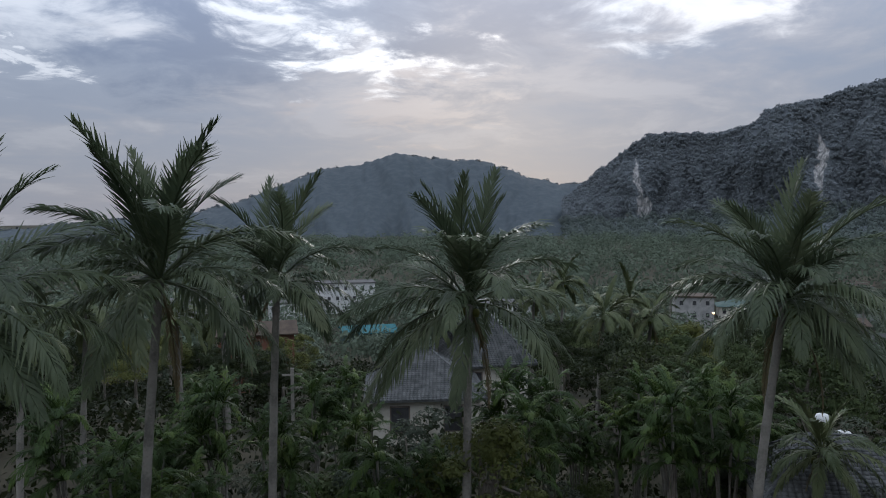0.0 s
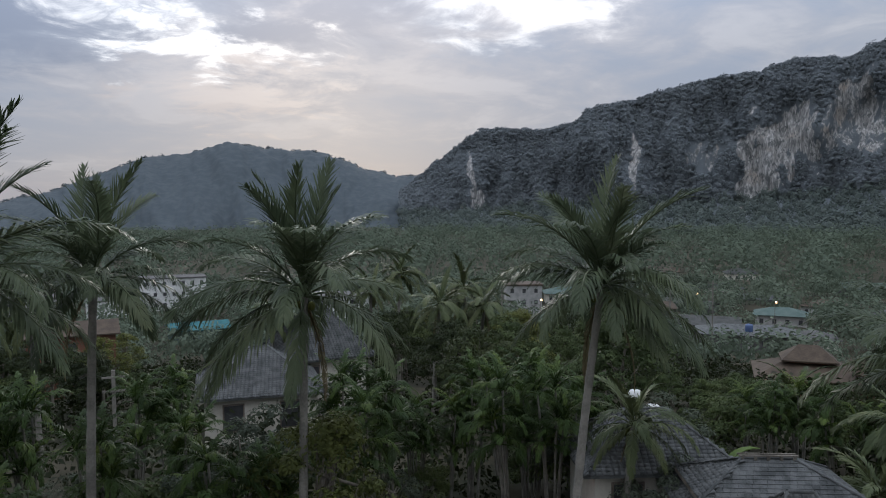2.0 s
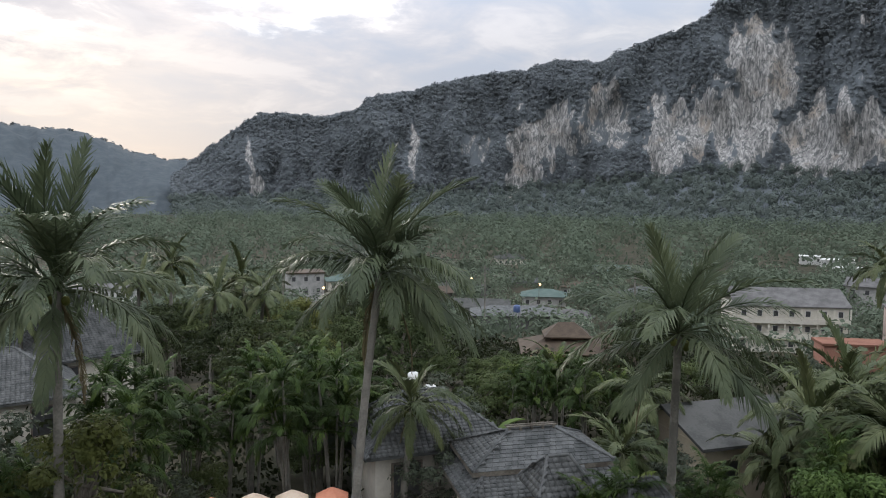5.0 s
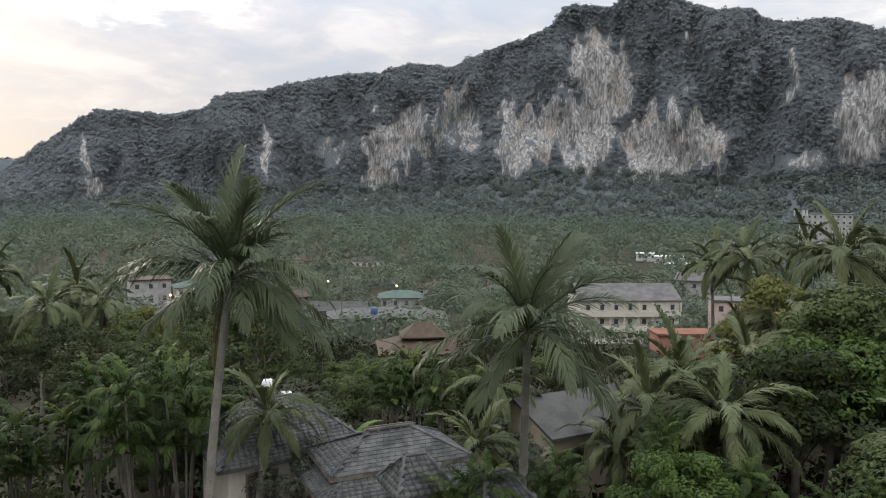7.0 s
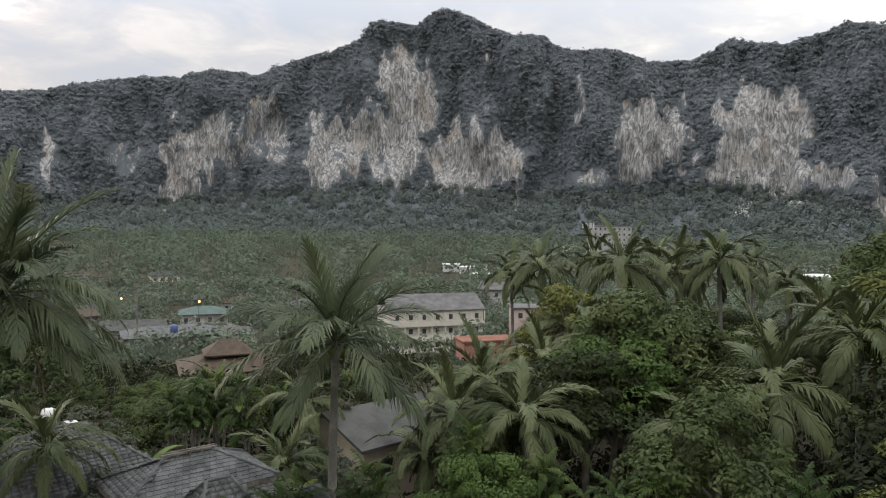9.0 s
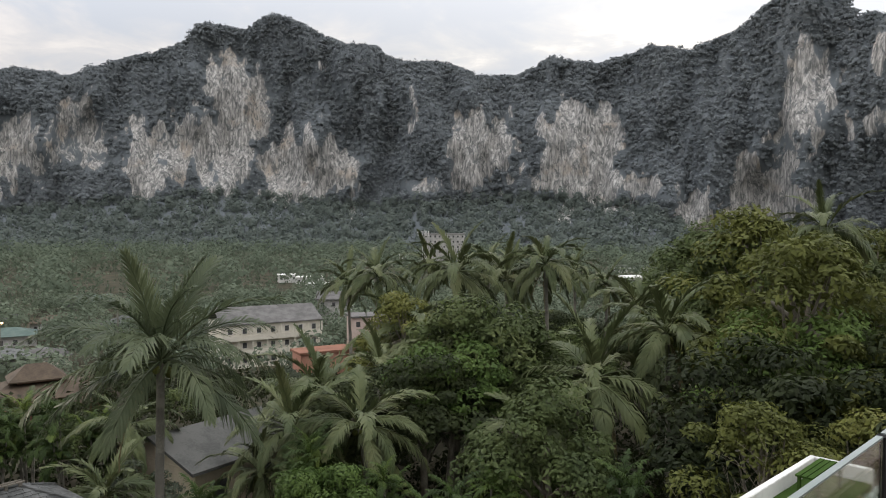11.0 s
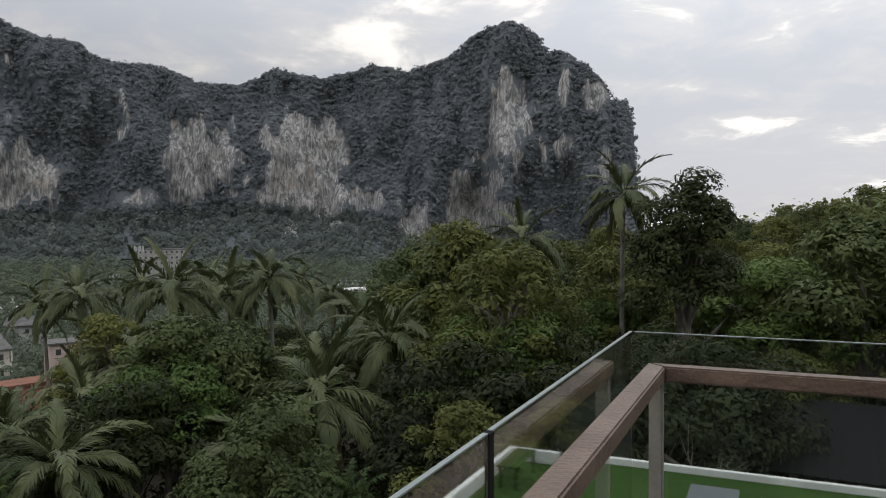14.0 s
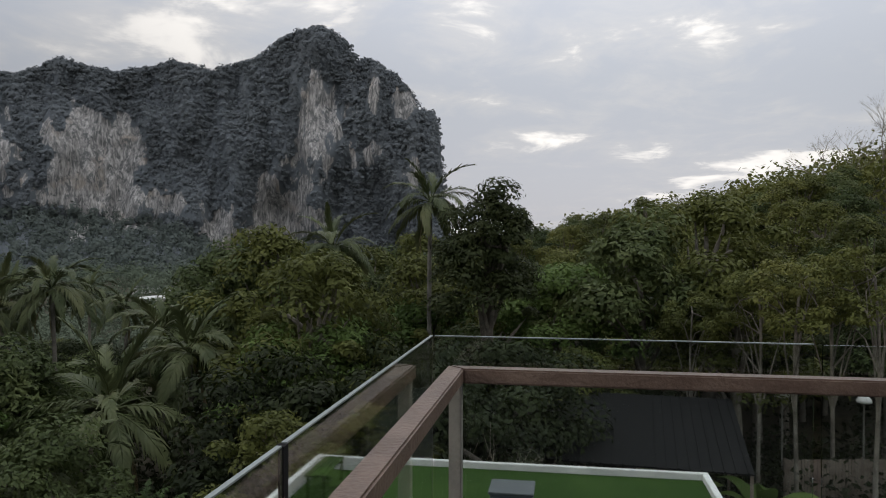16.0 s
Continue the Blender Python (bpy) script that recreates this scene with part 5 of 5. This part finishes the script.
def tiered_villa(az, d, eave, w, depth, turn, rise, skirt_w, skirt_d, skirt_rise, label):
    """A villa with a steep upper hip roof over a wider, lower skirt roof and a timber ridge frame."""
    p = P(az, d)
    z0 = gz(p) - 0.3
    h = eave - z0
    root = thing("villa", label, "house", Matrix.Translation((p.x, p.y, z0)) @ pose(0, 0, 0, 0, 0, turn - az))
    low_h = h - 0.22 - skirt_rise * (1 - (depth / 2 + 0.3) / (skirt_d / 2 + 0.4))
    part("wall", boxed(-skirt_w / 2, skirt_w / 2, -skirt_d / 2, skirt_d / 2, 0, low_h - 0.02), M_CREAM, root, "pale rendered wall")
    part("wall", boxed(-w / 2, w / 2, -depth / 2, depth / 2, low_h + 0.2, h - 0.04), M_FENCE, root, "dark timber band between the roof tiers")
    k_low = (w - depth) / 2 - 0.2 - (skirt_w - skirt_d) / 2
    for ww, dd, rr, hh, over, ridge, single in ((w, depth, rise, h, 0.3, -0.2, (0,)), (skirt_w, skirt_d, skirt_rise, low_h, 0.4, k_low, ())):
        part("roof", hip_roof(ww, dd, rr, over, ridge), M_SHINGLE, root, "weathered grey roof tier", Matrix.Translation((0, 0, hh)))
        shingle_roof(root, ww, dd, rr, hh, over, ridge, single)
        a, b = ww / 2 + over, dd / 2 + over
        for x0, x1, y0, y1 in ((-a - 0.02, a + 0.02, -b - 0.03, -b), (-a - 0.02, a + 0.02, b, b + 0.03), (-a - 0.03, -a, -b, b), (a, a + 0.03, -b, b)):
            part("fascia", boxed(x0, x1, y0, y1, hh - 0.16, hh + 0.03), M_BARK, root, "grey timber fascia board")
    half = (w - depth) / 2 - 0.2
    for y in (-0.12, 0.12):
        part("ridge_beam", boxed(-half - 0.15, half + 0.15, y - 0.03, y + 0.03, h + rise + 0.14, h + rise + 0.2, bevel=0.01), M_BARK, root, "weathered timber ridge beam")
    for i in range(5):
        x = -half + 2 * half * i / 4
        part("ridge_block", boxed(x - 0.05, x + 0.05, -0.14, 0.14, h + rise, h + rise + 0.137), M_BARK, root)
    return root


tiered_villa(36.2, 30.0, 19.5, 5.3, 3.0, 20, 0.95, 6.2, 4.8, 1.35, "garden villa with a two-tier weathered grey shingle roof")
villa(38.3, 25.6, -21.7, 0.9, 0.9, 22, 1.0, "small pyramid-roofed shingle porch beside a villa")
villa(44.6, 25.0, -22.4, 0.7, 0.7, 30, 0.8, "little pyramid-roofed shingle gate house in the garden")


# ---------------------------------------------------------------- garden and valley things
def umbrella(az, d, z, mat, label):
    p = P(az, d)
    z0 = gz(p)
    root = thing("sun_umbrella", label, "umbrella", Matrix.Translation((p.x, p.y, z0)), "pool umbrellas")
    v, f = tube([(0, 0, 0), (0, 0, z - z0)], [0.025, 0.025], 8)
    part("pole", arrays("pole", v, f, M_FENCE, True), None, root, "wooden pole")
    bm = bmesh.new()
    top = bm.verts.new((0, 0, z - z0 + 0.08))
    mid = [bm.verts.new((math.cos(k * math.pi / 4) * 0.36, math.sin(k * math.pi / 4) * 0.36, z - z0 - 0.09)) for k in range(8)]
    rim = [bm.verts.new((math.cos(k * math.pi / 4) * 0.74, math.sin(k * math.pi / 4) * 0.74, z - z0 - 0.3)) for k in range(8)]
    hem = [bm.verts.new((v_.co.x * 1.0, v_.co.y * 1.0, v_.co.z - 0.12)) for v_ in rim]
    for k in range(8):
        q = (k + 1) % 8
        bm.faces.new((top, mid[k], mid[q]))
        bm.faces.new((mid[k], rim[k], rim[q], mid[q]))
        bm.faces.new((rim[k], hem[k], hem[q], rim[q]))
    part("canopy", bm, mat, root, "eight-sided canvas canopy")
    for k in range(8):
        a = k * math.pi / 4
        v, f = tube([(0, 0, z - z0 - 0.02), (math.cos(a) * 0.72, math.sin(a) * 0.72, z - z0 - 0.33)], [0.012, 0.012], 4)
        part("rib", arrays("rib", v, f, M_FENCE), None, root)
    bm = boxed(-0.3, 0.3, -0.3, 0.3, 0, 0.1, bevel=0.02)
    part("base", bm, M_CONCRETE, root)


umbrella(11.5, 31, EYE - 31 * math.tan(radians(21.9)), M_UMB_ORANGE, "open orange pool umbrella under the trees")
umbrella(14.6, 31, EYE - 31 * math.tan(radians(21.9)), M_UMB_CREAM, "open pale cream pool umbrella under the trees")
umbrella(17.5, 31, EYE - 31 * math.tan(radians(21.9)), M_UMB_CREAM, "open pale cream pool umbrella under the trees")
umbrella(20.6, 31, EYE - 31 * math.tan(radians(21.9)), M_UMB_ORANGE, "open orange pool umbrella under the trees")

# equipment box on the green roof
M_LID = mottled("blue_grey_lid", (0.035, 0.042, 0.048), (0.055, 0.065, 0.07), 2.0, 0.5, 0.1, 0.4, 20)
p = P(108.9, 11.9)
box_ = thing("equipment_box", "dark blue-grey metal box on the green roof", "metal box", terrace_pose(LOW - 0.12, Vector((p.x, p.y, 0))))
part("cabinet", boxed(-0.3, 0.3, -0.32, 0.32, 0.003, 0.6, bevel=0.015), M_BOXMETAL, box_)
part("lid", boxed(-0.33, 0.33, -0.35, 0.35, 0.603, 0.64, bevel=0.01), M_LID, box_, "blue-grey metal lid")


def slat_fence(a, b, top, height):
    d = Vector((b[0] - a[0], b[1] - a[1], 0))
    length = d.length
    root = thing("slat_fence", "weathered brown slatted fence on the slope", "fence", Matrix.Translation((a[0], a[1], top - height)) @ pose(0, 0, 0, 0, 0, math.degrees(math.atan2(d.y, d.x))))
    n = int(length / 0.16)
    slat = finish(boxed(-0.07, 0.07, -0.012, 0.012, 0, height, bevel=0.004), "slat", M_FENCE)
    for i in range(n):
        part("slat", slat, None, root, "", Matrix.Translation((0.08 + i * 0.16, 0, random.Random(i).uniform(-0.02, 0.02))))
    for z in (0.35, height * 0.5, height - 0.3):
        part("rail", boxed(0, length, 0.014, 0.06, z, z + 0.08), M_FENCE, root)
    for x in (0.0, length / 2, length):
        part("post", boxed(x - 0.05, x + 0.05, 0.062, 0.16, -0.5, height + 0.05, bevel=0.006), M_FENCE, root)


slat_fence((32.4, -25.8), (30.6, -33.5), 18.8, 3.6)


def garden_lamp(az, d, el):
    p = P(az, d)
    z0, z1 = gz(p), EYE + d * math.tan(radians(el))
    root = thing("garden_lamp", "white domed garden lamp on a slim post", "lamp", Matrix.Translation((p.x, p.y, z0)), "garden lamps")
    v, f = tube([(0, 0, 0), (0, 0, z1 - z0)], [0.05, 0.04], 8)
    part("post", arrays("post", v, f, M_STEEL, True), None, root)
    bm = bmesh.new()
    bmesh.ops.create_uvsphere(bm, u_segments=14, v_segments=8, radius=0.4)
    for q in bm.verts:
        q.co.z = q.co.z * 0.8 if q.co.z > 0 else q.co.z * 0.3
    part("shade", finish(bm, "shade", M_WHITE, True), None, root, "white dome", Matrix.Translation((0, 0, z1 - z0)))


garden_lamp(128.3, 46, -10.9)
garden_lamp(133.3, 46, -10.8)
garden_lamp(104.9, 40, -10.0)


def utility_pole(az, d, el, arms=2):
    p = P(az, d)
    z0, z1 = gz(p), EYE + d * math.tan(radians(el))
    root = thing("utility_pole", "grey concrete utility pole with short crossarms", "pole", Matrix.Translation((p.x, p.y, z0)) @ pose(0, 0, 0, 0, 0, -az), "utility poles")
    h = z1 - z0
    part("shaft", boxed(-0.12, 0.12, -0.1, 0.1, 0, h, bevel=0.02), M_PALM_BARK, root)
    for k in range(arms):
        part("crossarm", boxed(-0.7, 0.7, -0.16, -0.102, h - 0.5 - 0.9 * k, h - 0.38 - 0.9 * k), M_PALM_BARK, root)


for a, d, e in [(-11.9, 52, -11.3), (32.6, 130, -5.5), (29.6, 120, -5.2), (44.0, 120, -5.6), (17.0, 140, -5.2)]:
    utility_pole(a, d, e)


def water_tank(az, d, el, mat, label, r=0.9, h=1.8):
    p = P(az, d)
    z1 = EYE + d * math.tan(radians(el))
    z0 = gz(p)
    root = thing("water_tank", label, "tank", Matrix.Translation((p.x, p.y, z0)))
    base = z1 - z0 - h
    v, f = tube([(0, 0, base), (0, 0, base + 0.06), (0, 0, base + h * 0.75), (0, 0, base + h * 0.92), (0, 0, base + h)], [r * 0.96, r, r, r * 0.8, 0.1], 18)
    part("tank", arrays("tank", v, f, mat, True), None, root)
    for x in (-0.6, 0.6):
        for y in (-0.6, 0.6):
            part("leg", boxed(x * r - 0.06, x * r + 0.06, y * r - 0.06, y * r + 0.06, 0, base), M_CONCRETE, root)


water_tank(35.1, 146, -8.5, M_BLUE, "blue plastic water tank on a stand", 0.7, 1.5)
water_tank(27.0, 40, -13.6, M_WHITE, "white domed tank among garden plants", 0.35, 1.0)
water_tank(28.3, 41, -14.6, M_WHITE, "white domed tank among garden plants", 0.4, 0.7)


def lamp_material():
    m, n, bsdf, pos, out = material("lit_lamp")
    bsdf.inputs["Emission Color"].default_value = rgb(1.0, 0.55, 0.2)
    bsdf.inputs["Emission Strength"].default_value = 3.0
    return m


M_LAMP = lamp_material()


def street_lamp(az, d, el):
    p = P(az, d)
    z0, z1 = gz(p), EYE + d * math.tan(radians(el))
    root = thing("street_lamp", "street lamp with a small lit orange bulb", "lamp", Matrix.Translation((p.x, p.y, z0)), "street lamps")
    v, f = tube([(0, 0, 0), (0, 0, z1 - z0 + 0.2)], [0.08, 0.06], 6)
    part("post", arrays("post", v, f, M_BARK, True), None, root)
    bm = bmesh.new()
    bmesh.ops.create_icosphere(bm, subdivisions=2, radius=0.24)
    part("bulb", finish(bm, "bulb", M_LAMP, True), None, root, "glowing orange bulb", Matrix.Translation((0, -0.35, z1 - z0)))


street_lamp(36.8, 170, -6.9)
street_lamp(31.5, 190, -6.5)
street_lamp(20.0, 150, -7.2)


def mast(az, d, el0, el1):
    """Steel lattice mast with panel antennas."""
    p = P(az, d)
    z0, z1 = gz(p), EYE + d * math.tan(radians(el1))
    root = thing("antenna_mast", "pale steel lattice mast with white antenna panels", "mast", Matrix.Translation((p.x, p.y, z0)) @ pose(0, 0, 0, 0, 0, -az))
    h = z1 - z0
    for x in (-0.9, 0.9):
        for y in (-0.9, 0.9):
            v, f = tube([(x, y, 0), (x * 0.6, y * 0.6, h)], [0.16, 0.12], 5)
            part("leg", arrays("leg", v, f, M_WHITE), None, root)
    for i in range(8):
        z = h * (i + 0.5) / 8
        for y in (-0.8, 0.8):
            v, f = tube([(-0.8, y, z), (0.8, y, z + h / 10)], [0.09, 0.09], 4)
            part("brace", arrays("brace", v, f, M_WHITE), None, root)
    for x in (-3.0, -1.2, 1.2, 2.6):
        part("antenna", boxed(x - 0.35, x + 0.35, -1.3, -1.0, h - 2.4, h + 0.3, bevel=0.05), M_WHITE, root)
    part("crossbar", boxed(-3.3, 3.0, -0.95, -0.75, h - 1.3, h - 1.1), M_WHITE, root)


mast(66.4, 400, -3.2, -0.9)


# dark ribbed lean-to roof on the slope
def ribbed_roof(az, d, w, depth, z, rise):
    p = P(az, d)
    root = thing("shed", "low shed with a dark ribbed lean-to roof", "shed", Matrix.Translation((p.x, p.y, z)) @ pose(0, 0, 0, 0, 0, -az))
    tilt = math.degrees(math.atan2(rise, depth))
    m = pose(0, 0, 0, tilt)
    part("roof", boxed(-w / 2, w / 2, -depth / 2, depth / 2, -0.06, 0.0), M_BLACK, root, "dark roofing sheet", m)
    n = int(w / 0.45)
    rib = finish(boxed(-0.03, 0.03, -depth / 2, depth / 2, 0.003, 0.05), "rib", M_BLACK)
    for i in range(n):
        part("rib", rib, None, root, "", m @ Matrix.Translation((-w / 2 + (i + 0.5) * w / n, 0, 0)))
    h = z - gz(p)
    for x in (-w / 2 + 0.1, 0, w / 2 - 0.1):
        for y, e in ((-depth / 2 + 0.15, -rise / 2), (depth / 2 - 0.15, rise / 2)):
            part("post", boxed(x - 0.06, x + 0.06, y - 0.06, y + 0.06, -h - 1, e - 0.08), M_FENCE, root)


ribbed_roof(118.5, 36, 9.0, 8.0, 21.2, 1.4)
